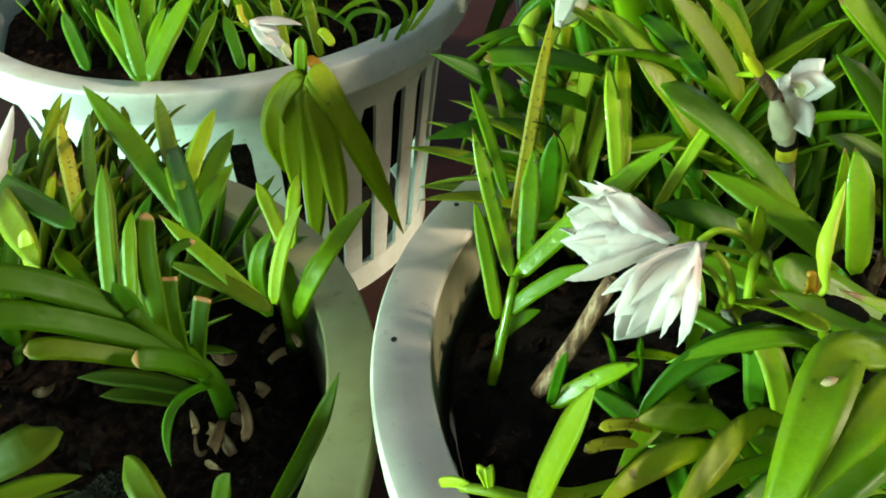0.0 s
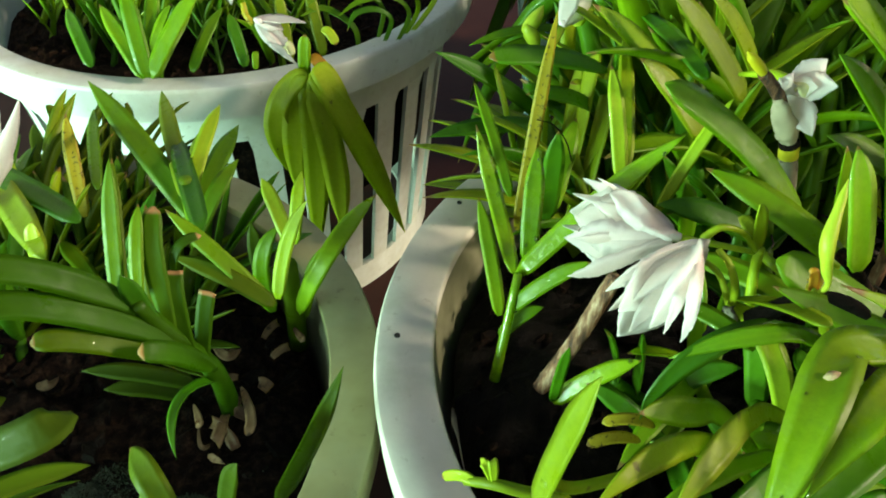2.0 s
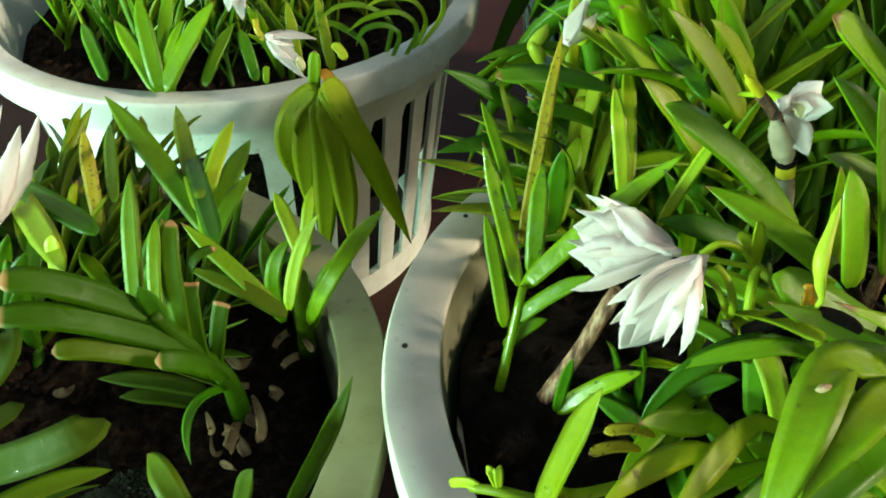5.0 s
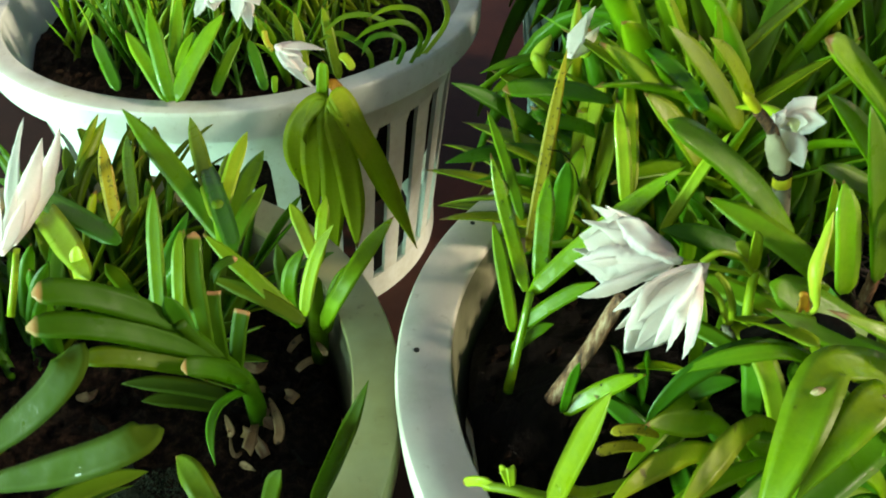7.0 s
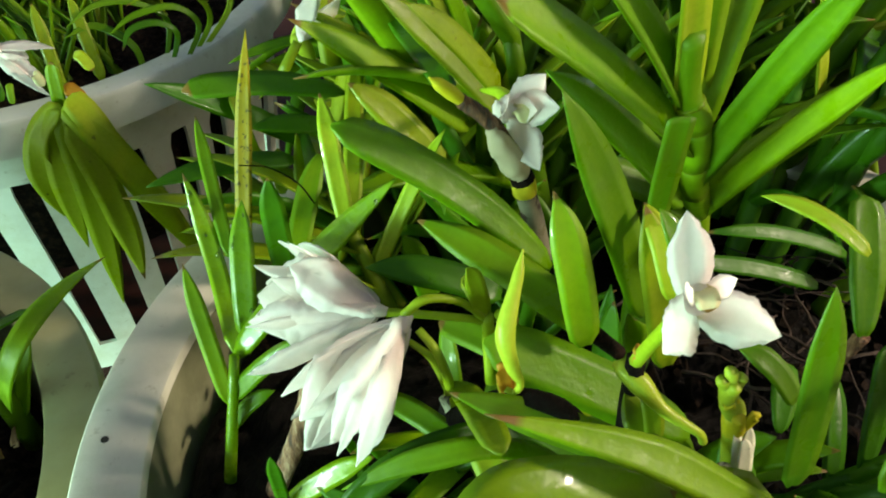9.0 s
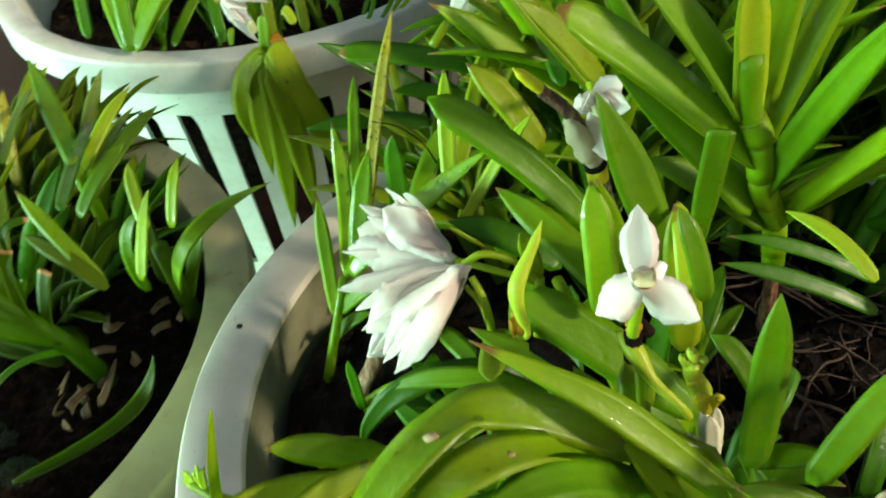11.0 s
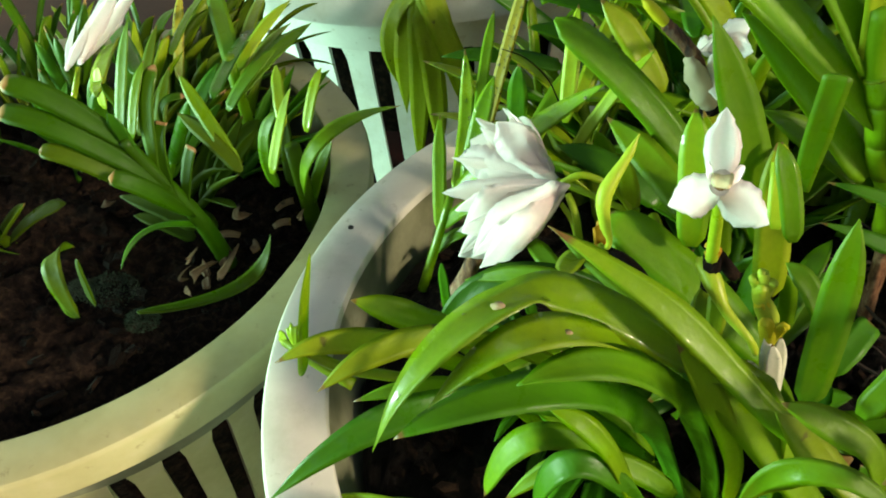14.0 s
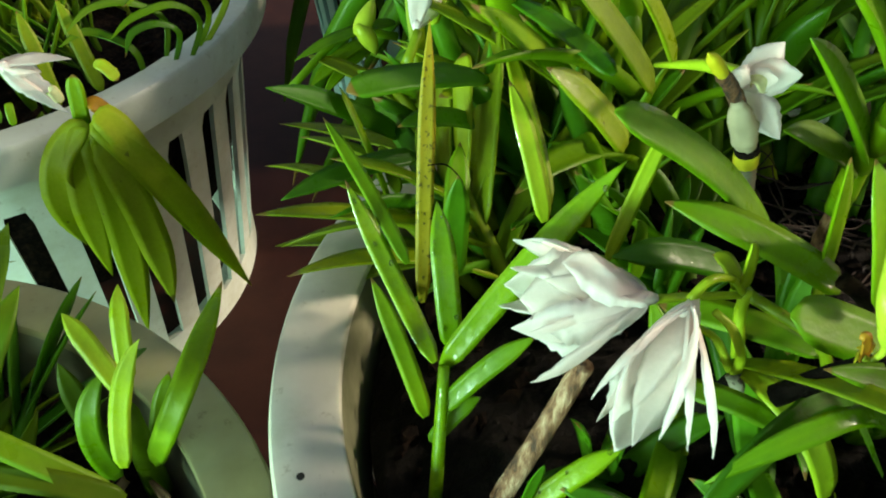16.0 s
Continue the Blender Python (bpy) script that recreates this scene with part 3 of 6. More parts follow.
leaf(S, (-0.0581, 0.0080, 0.1372), (-0.0317, 0.0119, 0.1642), 0.0038, mat=LEAF_WET)
leaf(S, (-0.0595, 0.0048, 0.1316), (-0.0461, 0.0039, 0.1437), 0.0030, mat=LEAF)
leaf(S, (-0.0612, 0.0043, 0.1248), (-0.0533, 0.0050, 0.1316), 0.0025, mat=LEAF)
stem(S, curve_points((-0.0624, -0.0011, 0.1185), (-0.0582, 0.0072, 0.1382), 0, 5), 0.00105, 0.0008, LEAF_WET)
# yellowing spotted orchid leaf standing upright
S = thing("orchid_shoot", (-0.0508, 0.0241, 0.137), "yellowing spotted orchid leaf standing upright", "orchid", "orchid shoots")
leaf(S, (-0.0572, 0.0200, 0.1377), (-0.0505, 0.0353, 0.1755), 0.0026, mat=LEAF_YELLOW)
leaf(S, (-0.0508, 0.0241, 0.1370), (-0.0504, 0.0238, 0.1576), 0.0041, mat=LEAF_DARK)
# dark green orchid shoot leaning over the back of the rim
S = thing("orchid_shoot", (-0.0522, 0.0498, 0.1342), "dark green orchid shoot leaning over the back of the rim", "orchid", "orchid shoots")
leaf(S, (-0.0479, 0.0622, 0.1375), (-0.0719, 0.0530, 0.1586), 0.0045, mat=LEAF_DARK)
leaf(S, (-0.0379, 0.0436, 0.1586), (-0.0622, 0.0375, 0.1653), 0.0044, mat=LEAF_DARK, kind="blunt")
leaf(S, (-0.0489, 0.0488, 0.1425), (-0.0736, 0.0411, 0.1455), 0.0038, mat=LEAF_DARK)
leaf(S, (-0.0383, 0.0485, 0.1471), (-0.0542, 0.0403, 0.1556), 0.0037, mat=LEAF_DARK)
leaf(S, (-0.0522, 0.0498, 0.1342), (-0.0527, 0.0593, 0.1383), 0.0027, mat=LEAF_OLIVE)
# upright pair of pale orchid leaves
S = thing("orchid_shoot", (-0.0284, 0.009, 0.1429), "upright pair of pale orchid leaves", "orchid", "orchid shoots")
leaf(S, (-0.0395, 0.0173, 0.1512), (-0.0412, 0.0290, 0.1679), 0.0030, mat=LEAF_LIME)
leaf(S, (-0.0384, 0.0188, 0.1529), (-0.0351, 0.0459, 0.1654), 0.0030, mat=LEAF_OLIVE)
leaf(S, (-0.0357, 0.0062, 0.1529), (-0.0251, 0.0124, 0.1707), 0.0022, mat=LEAF_LIME)
leaf(S, (-0.0284, 0.0090, 0.1429), (-0.0320, 0.0065, 0.1585), 0.0038, mat=LEAF)
# broad olive green orchid leaves over the flower
S = thing("orchid_shoot", (-0.0165, 0.0479, 0.1464), "broad olive green orchid leaves over the flower", "orchid", "orchid shoots")
leaf(S, (-0.0125, 0.0030, 0.1530), (-0.0391, 0.0056, 0.1774), 0.0052, mat=LEAF, kind="blunt", mid=(-0.0250, 0.0047, 0.1668))
leaf(S, (-0.0110, -0.0090, 0.1540), (-0.0300, 0.0048, 0.1625), 0.0050, mat=LEAF_MID)
leaf(S, (-0.0196, 0.0011, 0.1507), (-0.0373, 0.0032, 0.1567), 0.0044, mat=LEAF_DARK)
leaf(S, (-0.0165, 0.0479, 0.1464), (-0.0443, 0.0362, 0.1760), 0.0059, mat=LEAF)
leaf(S, (-0.0245, 0.0230, 0.1564), (-0.0370, 0.0266, 0.1704), 0.0047, mat=LEAF_OLIVE)
leaf(S, (-0.0125, 0.0357, 0.1563), (-0.0319, 0.0354, 0.1796), 0.0051, mat=LEAF_OLIVE)
leaf(S, (-0.0150, 0.0284, 0.1656), (-0.0283, 0.0233, 0.1829), 0.0043, mat=LEAF_OLIVE)
leaf(S, (-0.0213, 0.0342, 0.1617), (-0.0293, 0.0603, 0.1636), 0.0041, mat=LEAF_DARK)
leaf(S, (-0.0169, 0.0436, 0.1646), (-0.0235, 0.0366, 0.1828), 0.0033, mat=LEAF)
# tall bright green orchid shoot with broad leaves in two ranks
S = thing("orchid_shoot", (0.0185, 0.0195, 0.1180), "tall bright green orchid shoot with broad leaves in two ranks", "orchid", "orchid shoots")
stem(S, smooth_points([(0.0185, 0.0195, 0.1180), (0.0165, 0.0175, 0.1350), (0.0156, 0.0166, 0.1390)]), 0.0013, 0.0012, DEAD, "cane", "old brown cane")
axis = smooth_points([(0.0158, 0.0168, 0.1380), (0.0133, 0.0146, 0.1500), (0.0090, 0.0100, 0.1600), (0.0058, 0.0066, 0.1715), (0.0036, 0.0066, 0.1765), (0.0020, 0.0052, 0.1850)], 6)
stem(S, axis, 0.0019, 0.0017, LEAF)
# overlapping leaf sheaths up the stem, each ending in a thin dry edge
for k in range(2, 22, 4):
    d = (axis[k + 4] - axis[k]).normalized()
    stem(S, axis[k:k + 5], 0.0021, 0.0019, LEAF, "sheath", sides=12)
    stem(S, [axis[k + 4] - d * 0.0002, axis[k + 4] + d * 0.0002], 0.00205, 0.0019, LEAF_OLIVE, "sheath_edge", sides=12)
leaf(S, (0.0037, 0.0070, 0.1735), (-0.0010, 0.0022, 0.1985), 0.0046, mat=LEAF_LIME, fold=0.3)
leaf(S, (0.0052, 0.0064, 0.1690), (0.0150, 0.0147, 0.2005), 0.0046, mat=LEAF, fold=0.3)
leaf(S, (0.0080, 0.0105, 0.1575), (0.0141, -0.0075, 0.1992), 0.0044, mat=LEAF, fold=0.3)
leaf(S, (0.0128, 0.0148, 0.1480), (0.0224, -0.0062, 0.1872), 0.0033, mat=LEAF, fold=0.25, sway=(0.0010, 0.0, 0.0016))
leaf(S, (0.0068, 0.0068, 0.1665), (-0.0215, -0.0008, 0.1942), 0.0060, mat=LEAF, kind="blunt", fold=0.25)
leaf(S, (0.0082, 0.0098, 0.1560), (-0.0139, 0.0069, 0.1810), 0.0060, mat=LEAF, fold=0.25)
leaf(S, (0.0040, 0.0070, 0.1745), (-0.0135, 0.0010, 0.1985), 0.0052, mat=LEAF, fold=0.25)
leaf(S, (0.0050, 0.0080, 0.1700), (0.0060, 0.0110, 0.2020), 0.0046, mat=LEAF, fold=0.25)
leaf(S, (0.0120, 0.0135, 0.1500), (-0.0085, 0.0110, 0.1640), 0.0052, mat=LEAF_MID)
leaf(S, (0.0120, 0.0140, 0.1510), (0.0330, 0.0100, 0.1740), 0.0052, mat=LEAF_MID)
leaf(S, (-0.0035, -0.0090, 0.1550), (-0.0166, -0.0089, 0.1883), 0.0052, mat=LEAF_MID)
leaf(S, (-0.0135, -0.0160, 0.1590), (-0.0165, -0.0094, 0.1761), 0.0042, mat=LEAF)
leaf(S, (-0.0025, -0.0150, 0.1520), (-0.0062, -0.0091, 0.1728), 0.0046, mat=LEAF_OLIVE)
leaf(S, (-0.0013, -0.0016, 0.1604), (-0.0013, -0.0033, 0.1797), 0.0034, mat=LEAF_MID, kind="cut")
leaf(S, (-0.0091, -0.0050, 0.1469), (-0.0157, -0.0060, 0.1737), 0.0036, mat=LEAF_MID)
leaf(S, (-0.0040, -0.0153, 0.1642), (-0.0056, -0.0072, 0.1717), 0.0027, mat=LEAF_LIME)
leaf(S, (-0.0018, -0.0169, 0.1641), (-0.0063, -0.0126, 0.1753), 0.0028, mat=LEAF_MID)
leaf(S, (0.0585, 0.0556, 0.1335), (0.0384, 0.0437, 0.1845), 0.0044, mat=LEAF_LIME)
leaf(S, (0.0694, 0.0626, 0.1292), (0.0608, 0.0549, 0.1505), 0.0038, mat=LEAF)
leaf(S, (0.0160, -0.0172, 0.1695), (0.0065, -0.0097, 0.1729), 0.0020, mat=LEAF_LIME)
leaf(S, (0.0193, -0.0105, 0.1628), (0.0004, -0.0108, 0.1694), 0.0019, mat=LEAF_DARK)
leaf(S, (0.0318, -0.0060, 0.1400), (0.0338, 0.0073, 0.1557), 0.0055, mat=LEAF, kind="blunt")
stem(S, smooth_points([(0.0330, 0.0040, 0.1180), (0.0318, -0.0030, 0.1310), (0.0318, -0.0058, 0.1405)]), 0.0012, 0.0011, DEAD, "cane")
leaf(S, (0.0271, 0.0009, 0.1448), (0.0028, 0.0002, 0.1539), 0.0026, mat=LEAF_DARK)
# thin dark hair root curling between the leaves
S = thing("hair_root", (-0.0451, 0.0334, 0.1442), "thin dark hair root curling between the leaves", "root")
stem(S, smooth_points([(-0.0451, 0.0334, 0.1442), (-0.0470, 0.0318, 0.1500), (-0.0505, 0.0285, 0.1560), (-0.0542, 0.0255, 0.1591)]), 0.00016, 0.0001, CHIP, "root")
# low broad green orchid leaves in front
S = thing("orchid_shoot", (-0.0129, -0.0121, 0.1449), "low broad green orchid leaves in front", "orchid", "orchid shoots")
leaf(S, (0.0029, -0.0345, 0.1560), (0.0015, -0.0307, 0.1807), 0.0039, mat=LEAF_MID)
leaf(S, (-0.0039, -0.0354, 0.1577), (-0.0300, -0.0242, 0.1646), 0.0039, mat=LEAF_MID, mid=(-0.0179, -0.0281, 0.1606))
leaf(S, (-0.0129, -0.0121, 0.1449), (-0.0280, 0.0029, 0.1449), 0.0043, mat=LEAF_MID, kind="blunt")
leaf(S, (0.0067, -0.0401, 0.1632), (0.0150, -0.0331, 0.1760), 0.0033, mat=LEAF_MID)
leaf(S, (0.0063, -0.0264, 0.1525), (0.0098, -0.0184, 0.1548), 0.0032, mat=LEAF_DARK, kind="blunt")
leaf(S, (0.0024, -0.0309, 0.1650), (-0.0031, -0.0274, 0.1701), 0.0025, mat=LEAF_MID)
leaf(S, (-0.0082, -0.0263, 0.1541), (-0.0092, -0.0233, 0.1601), 0.0024, mat=LEAF_OLIVE)
leaf(S, (-0.0276, -0.0219, 0.1496), (-0.0382, -0.0116, 0.1498), 0.0029, mat=LEAF_MID)
leaf(S, (-0.0264, -0.0324, 0.1657), (-0.0281, -0.0102, 0.1481), 0.0034, mat=LEAF_OLIVE)
# arching strap shaped bright green leaves of a low clump
S = thing("orchid_shoot", (-0.004, -0.034, 0.118), "arching strap shaped bright green leaves of a low clump", "orchid", "orchid shoots")
strap(S, [(0.0040, -0.0332, 0.1300), (0.0000, -0.0338, 0.1532), (-0.0119, -0.0355, 0.1606), (-0.0180, -0.0363, 0.1645), (-0.0231, -0.0371, 0.1670), (-0.0278, -0.0386, 0.1684), (-0.0311, -0.0424, 0.1689), (-0.0342, -0.0468, 0.1682), (-0.0370, -0.0507, 0.1659), (-0.0394, -0.0541, 0.1620), (-0.0414, -0.0570, 0.1560)], 0.0062, LEAF_SPOT, face=(-0.5, -0.3, 0.75))
strap(S, [(-0.0040, -0.0290, 0.1240), (-0.0061, -0.0300, 0.1389), (-0.0100, -0.0330, 0.1500), (-0.0140, -0.0361, 0.1583), (-0.0185, -0.0396, 0.1646), (-0.0218, -0.0422, 0.1678), (-0.0249, -0.0445, 0.1692), (-0.0279, -0.0468, 0.1691), (-0.0308, -0.0491, 0.1676), (-0.0333, -0.0510, 0.1650), (-0.0358, -0.0530, 0.1617)], 0.0052, LEAF_SPOT, face=(-0.4, -0.3, 0.8))
strap(S, [(-0.0030, -0.0328, 0.1220), (-0.0040, -0.0335, 0.1341), (-0.0073, -0.0360, 0.1470), (-0.0107, -0.0387, 0.1566), (-0.0154, -0.0422, 0.1637), (-0.0192, -0.0452, 0.1671), (-0.0232, -0.0482, 0.1679), (-0.0264, -0.0508, 0.1673)], 0.0054, LEAF, face=(-0.3, -0.3, 0.85))
strap(S, [(-0.0060, -0.0240, 0.1300), (-0.0180, -0.0215, 0.1490), (-0.0259, -0.0226, 0.1545), (-0.0309, -0.0245, 0.1565), (-0.0358, -0.0262, 0.1562), (-0.0405, -0.0276, 0.1530), (-0.0440, -0.0288, 0.1480), (-0.0452, -0.0296, 0.1440)], 0.0034, LEAF_DARK)
strap(S, [(-0.0090, -0.0270, 0.1420), (-0.0230, -0.0270, 0.1570), (-0.0330, -0.0270, 0.1580), (-0.0420, -0.0265, 0.1535)], 0.0028, LEAF)
strap(S, [(-0.0160, -0.0250, 0.1330), (-0.0300, -0.0340, 0.1510), (-0.0369, -0.0407, 0.1591), (-0.0404, -0.0442, 0.1617), (-0.0439, -0.0477, 0.1621), (-0.0469, -0.0507, 0.1612), (-0.0498, -0.0536, 0.1590)], 0.0034, LEAF_OLIVE)
strap(S, [(-0.0250, -0.0320, 0.1280), (-0.0360, -0.0370, 0.1470), (-0.0411, -0.0404, 0.1538), (-0.0451, -0.0430, 0.1575), (-0.0496, -0.0460, 0.1596), (-0.0535, -0.0487, 0.1600), (-0.0572, -0.0511, 0.1583)], 0.0034, LEAF_OLIVE)
strap(S, [(-0.0180, -0.0330, 0.1300), (-0.0290, -0.0376, 0.1456), (-0.0337, -0.0400, 0.1490), (-0.0395, -0.0429, 0.1508), (-0.0447, -0.0455, 0.1509), (-0.0495, -0.0479, 0.1495)], 0.0028, LEAF)
strap(S, [(-0.0280, -0.0350, 0.1400), (-0.0389, -0.0378, 0.1558), (-0.0429, -0.0391, 0.1584), (-0.0474, -0.0406, 0.1609), (-0.0509, -0.0418, 0.1622)], 0.0038, LEAF)
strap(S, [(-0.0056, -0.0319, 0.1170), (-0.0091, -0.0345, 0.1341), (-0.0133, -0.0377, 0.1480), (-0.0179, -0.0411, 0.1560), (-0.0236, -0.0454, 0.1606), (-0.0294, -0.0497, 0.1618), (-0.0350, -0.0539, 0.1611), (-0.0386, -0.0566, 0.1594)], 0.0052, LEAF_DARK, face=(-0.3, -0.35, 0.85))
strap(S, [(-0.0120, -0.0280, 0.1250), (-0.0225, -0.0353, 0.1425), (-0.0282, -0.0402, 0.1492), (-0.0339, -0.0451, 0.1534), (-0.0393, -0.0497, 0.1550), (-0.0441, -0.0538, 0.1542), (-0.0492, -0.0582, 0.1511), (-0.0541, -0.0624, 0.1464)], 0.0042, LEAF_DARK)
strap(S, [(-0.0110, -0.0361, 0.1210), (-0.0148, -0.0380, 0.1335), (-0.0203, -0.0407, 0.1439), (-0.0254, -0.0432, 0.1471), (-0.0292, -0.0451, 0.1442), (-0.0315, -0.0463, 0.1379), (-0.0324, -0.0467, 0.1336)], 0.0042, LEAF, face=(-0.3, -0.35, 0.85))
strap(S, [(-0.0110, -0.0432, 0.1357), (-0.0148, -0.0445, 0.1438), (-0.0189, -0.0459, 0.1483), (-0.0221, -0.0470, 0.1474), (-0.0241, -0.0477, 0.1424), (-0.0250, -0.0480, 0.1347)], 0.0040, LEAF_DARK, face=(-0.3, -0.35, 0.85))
strap(S, [(0.0130, -0.0402, 0.1440), (0.0059, -0.0392, 0.1529), (-0.0003, -0.0383, 0.1568), (-0.0050, -0.0375, 0.1607), (-0.0096, -0.0368, 0.1646), (-0.0143, -0.0361, 0.1681), (-0.0209, -0.0351, 0.1713), (-0.0283, -0.0339, 0.1742)], 0.0040, LEAF)
# bright bases of the clump, where the blades sheathe one another
strap(S, [(-0.0016, -0.0375, 0.1349), (-0.0024, -0.0375, 0.1437), (-0.0042, -0.0375, 0.1497), (-0.0067, -0.0375, 0.1553), (-0.0095, -0.0375, 0.1603), (-0.0122, -0.0375, 0.1641)], 0.0036, LEAF_BASE)
strap(S, [(0.0108, -0.0352, 0.1334), (0.0054, -0.0352, 0.1403), (0.0005, -0.0352, 0.1470), (-0.0036, -0.0352, 0.1529), (-0.0070, -0.0352, 0.1568), (-0.0111, -0.0352, 0.1590)], 0.0062, LEAF_BASE)
strap(S, [(-0.0127, -0.0440, 0.1390), (-0.0163, -0.0440, 0.1483), (-0.0203, -0.0440, 0.1534), (-0.0248, -0.0440, 0.1549)], 0.0030, LEAF_BASE)
strap(S, [(0.0136, -0.0400, 0.1476), (0.0091, -0.0400, 0.1503), (0.0055, -0.0400, 0.1537), (0.0022, -0.0400, 0.1575), (-0.0008, -0.0400, 0.1601)], 0.0046, LEAF_OLIVE)
strap(S, [(0.0119, -0.0425, 0.1513), (0.0101, -0.0425, 0.1576), (0.0079, -0.0425, 0.1616), (0.0049, -0.0425, 0.1633), (0.0017, -0.0425, 0.1645), (-0.0011, -0.0425, 0.1651)], 0.0036, LEAF_MID)
strap(S, [(0.0110, -0.0460, 0.1580), (0.0067, -0.0460, 0.1605), (0.0023, -0.0460, 0.1595), (-0.0005, -0.0460, 0.1554), (-0.0021, -0.0460, 0.1491)], 0.0032, LEAF_MID)
strap(S, [(0.0190, -0.0460, 0.1652), (0.0150, -0.0460, 0.1660), (0.0120, -0.0460, 0.1649), (0.0094, -0.0460, 0.1612)], 0.0044, LEAF_BASE)
leaf(S, (-0.0001, -0.0202, 0.1445), (-0.0248, -0.0144, 0.1600), 0.0068, mat=LEAF, kind="blunt", mid=(-0.0121, -0.0172, 0.1530), fold=0.1)
for scar, size in (((-0.0311, -0.0424, 0.1687), 0.0007), ((-0.0231, -0.0432, 0.1681), 0.0005), ((-0.0222, -0.0437, 0.1676), 0.0003)):
    rim = [Vector(scar) + Vector((-0.0002, -0.0002, 0.0006)) + Vector((size * (1 + 0.9 * noise.noise(Vector((k * 0.7, size * 900, 3)))) * math.cos(k * 0.5236), size * 0.7 * math.sin(k * 0.5236), 0.35 * size * math.cos(k * 0.5236))) for k in range(12)]
    low = [q - Vector((0, 0, 0.0008)) for q in rim]
    mesh_part("scar", rim + low, [tuple(range(12))] + [(k, 12 + k, 12 + (k + 1) % 12, (k + 1) % 12) for k in range(12)], SCAR, S, "dry pinkish tan scar")
leaf(S, (-0.0614, -0.0423, 0.1435), (-0.0558, -0.0412, 0.1682), 0.0042, mat=LEAF_OLIVE, face=(-0.7, -0.25, 0.3))
stem(S, smooth_points([(-0.0480, -0.0360, 0.1400), (-0.0560, -0.0400, 0.1440), (-0.0604, -0.0420, 0.1490)]), 0.0008, 0.0009, LEAF_OLIVE)
leaf(S, (-0.0235, -0.0280, 0.1420), (-0.0286, -0.0118, 0.1497), 0.0040, mat=LEAF_LIME, mid=(-0.0262, -0.0220, 0.1510))
leaf(S, (-0.0081, -0.0372, 0.1325), (-0.0303, -0.0450, 0.1300), 0.0034, mat=LEAF, mid=(-0.0200, -0.0400, 0.1393))
leaf(S, (-0.0529, -0.0098, 0.1228), (-0.0389, -0.0106, 0.1344), 0.0033, mat=LEAF_WET)
leaf(S, (-0.0529, -0.0098, 0.1228), (-0.0521, -0.0126, 0.1405), 0.0021, mat=LEAF_DARK)
# dense fleshy orchid shoot with blunt brown tipped leaves
S = thing("orchid_shoot", (-0.1151, 0.0028, 0.108), "dense fleshy orchid shoot with blunt brown tipped leaves", "orchid", "orchid shoots")
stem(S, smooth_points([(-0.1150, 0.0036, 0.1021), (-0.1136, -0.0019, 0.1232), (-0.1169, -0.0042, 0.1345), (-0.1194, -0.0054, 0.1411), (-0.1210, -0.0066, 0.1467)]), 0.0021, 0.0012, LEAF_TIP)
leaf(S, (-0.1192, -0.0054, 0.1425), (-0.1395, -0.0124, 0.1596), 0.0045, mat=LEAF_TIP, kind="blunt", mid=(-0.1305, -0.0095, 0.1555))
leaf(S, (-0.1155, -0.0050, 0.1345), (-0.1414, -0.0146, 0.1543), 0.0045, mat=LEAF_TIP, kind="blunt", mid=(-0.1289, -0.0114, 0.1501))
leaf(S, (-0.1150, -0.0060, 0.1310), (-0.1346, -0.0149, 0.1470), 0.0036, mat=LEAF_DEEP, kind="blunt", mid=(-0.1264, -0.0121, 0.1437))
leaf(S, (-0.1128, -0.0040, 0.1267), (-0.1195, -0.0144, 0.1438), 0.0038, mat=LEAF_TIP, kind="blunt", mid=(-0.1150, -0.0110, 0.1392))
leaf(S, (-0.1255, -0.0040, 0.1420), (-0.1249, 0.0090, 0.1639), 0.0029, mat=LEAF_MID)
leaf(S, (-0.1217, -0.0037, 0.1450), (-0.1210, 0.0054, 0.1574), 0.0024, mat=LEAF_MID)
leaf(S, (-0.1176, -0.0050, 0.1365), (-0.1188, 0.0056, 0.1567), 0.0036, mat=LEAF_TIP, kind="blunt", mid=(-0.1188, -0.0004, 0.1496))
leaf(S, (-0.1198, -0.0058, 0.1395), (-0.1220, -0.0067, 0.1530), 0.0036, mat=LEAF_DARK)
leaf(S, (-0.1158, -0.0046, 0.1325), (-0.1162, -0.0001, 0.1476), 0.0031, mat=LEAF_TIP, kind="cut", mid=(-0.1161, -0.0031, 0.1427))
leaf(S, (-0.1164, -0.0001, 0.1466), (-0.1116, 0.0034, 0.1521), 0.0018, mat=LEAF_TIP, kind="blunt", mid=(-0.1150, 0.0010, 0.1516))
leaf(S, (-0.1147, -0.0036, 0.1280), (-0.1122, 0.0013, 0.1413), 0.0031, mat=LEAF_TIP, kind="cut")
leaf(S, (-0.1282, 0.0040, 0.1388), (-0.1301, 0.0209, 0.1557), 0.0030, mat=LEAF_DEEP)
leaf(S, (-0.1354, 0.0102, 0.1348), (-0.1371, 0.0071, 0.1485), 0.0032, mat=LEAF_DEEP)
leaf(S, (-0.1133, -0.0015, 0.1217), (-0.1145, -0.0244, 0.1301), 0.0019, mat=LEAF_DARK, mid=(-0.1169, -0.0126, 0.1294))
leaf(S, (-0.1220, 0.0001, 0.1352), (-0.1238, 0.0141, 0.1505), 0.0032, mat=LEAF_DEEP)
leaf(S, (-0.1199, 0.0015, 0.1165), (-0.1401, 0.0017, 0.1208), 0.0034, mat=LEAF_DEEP)
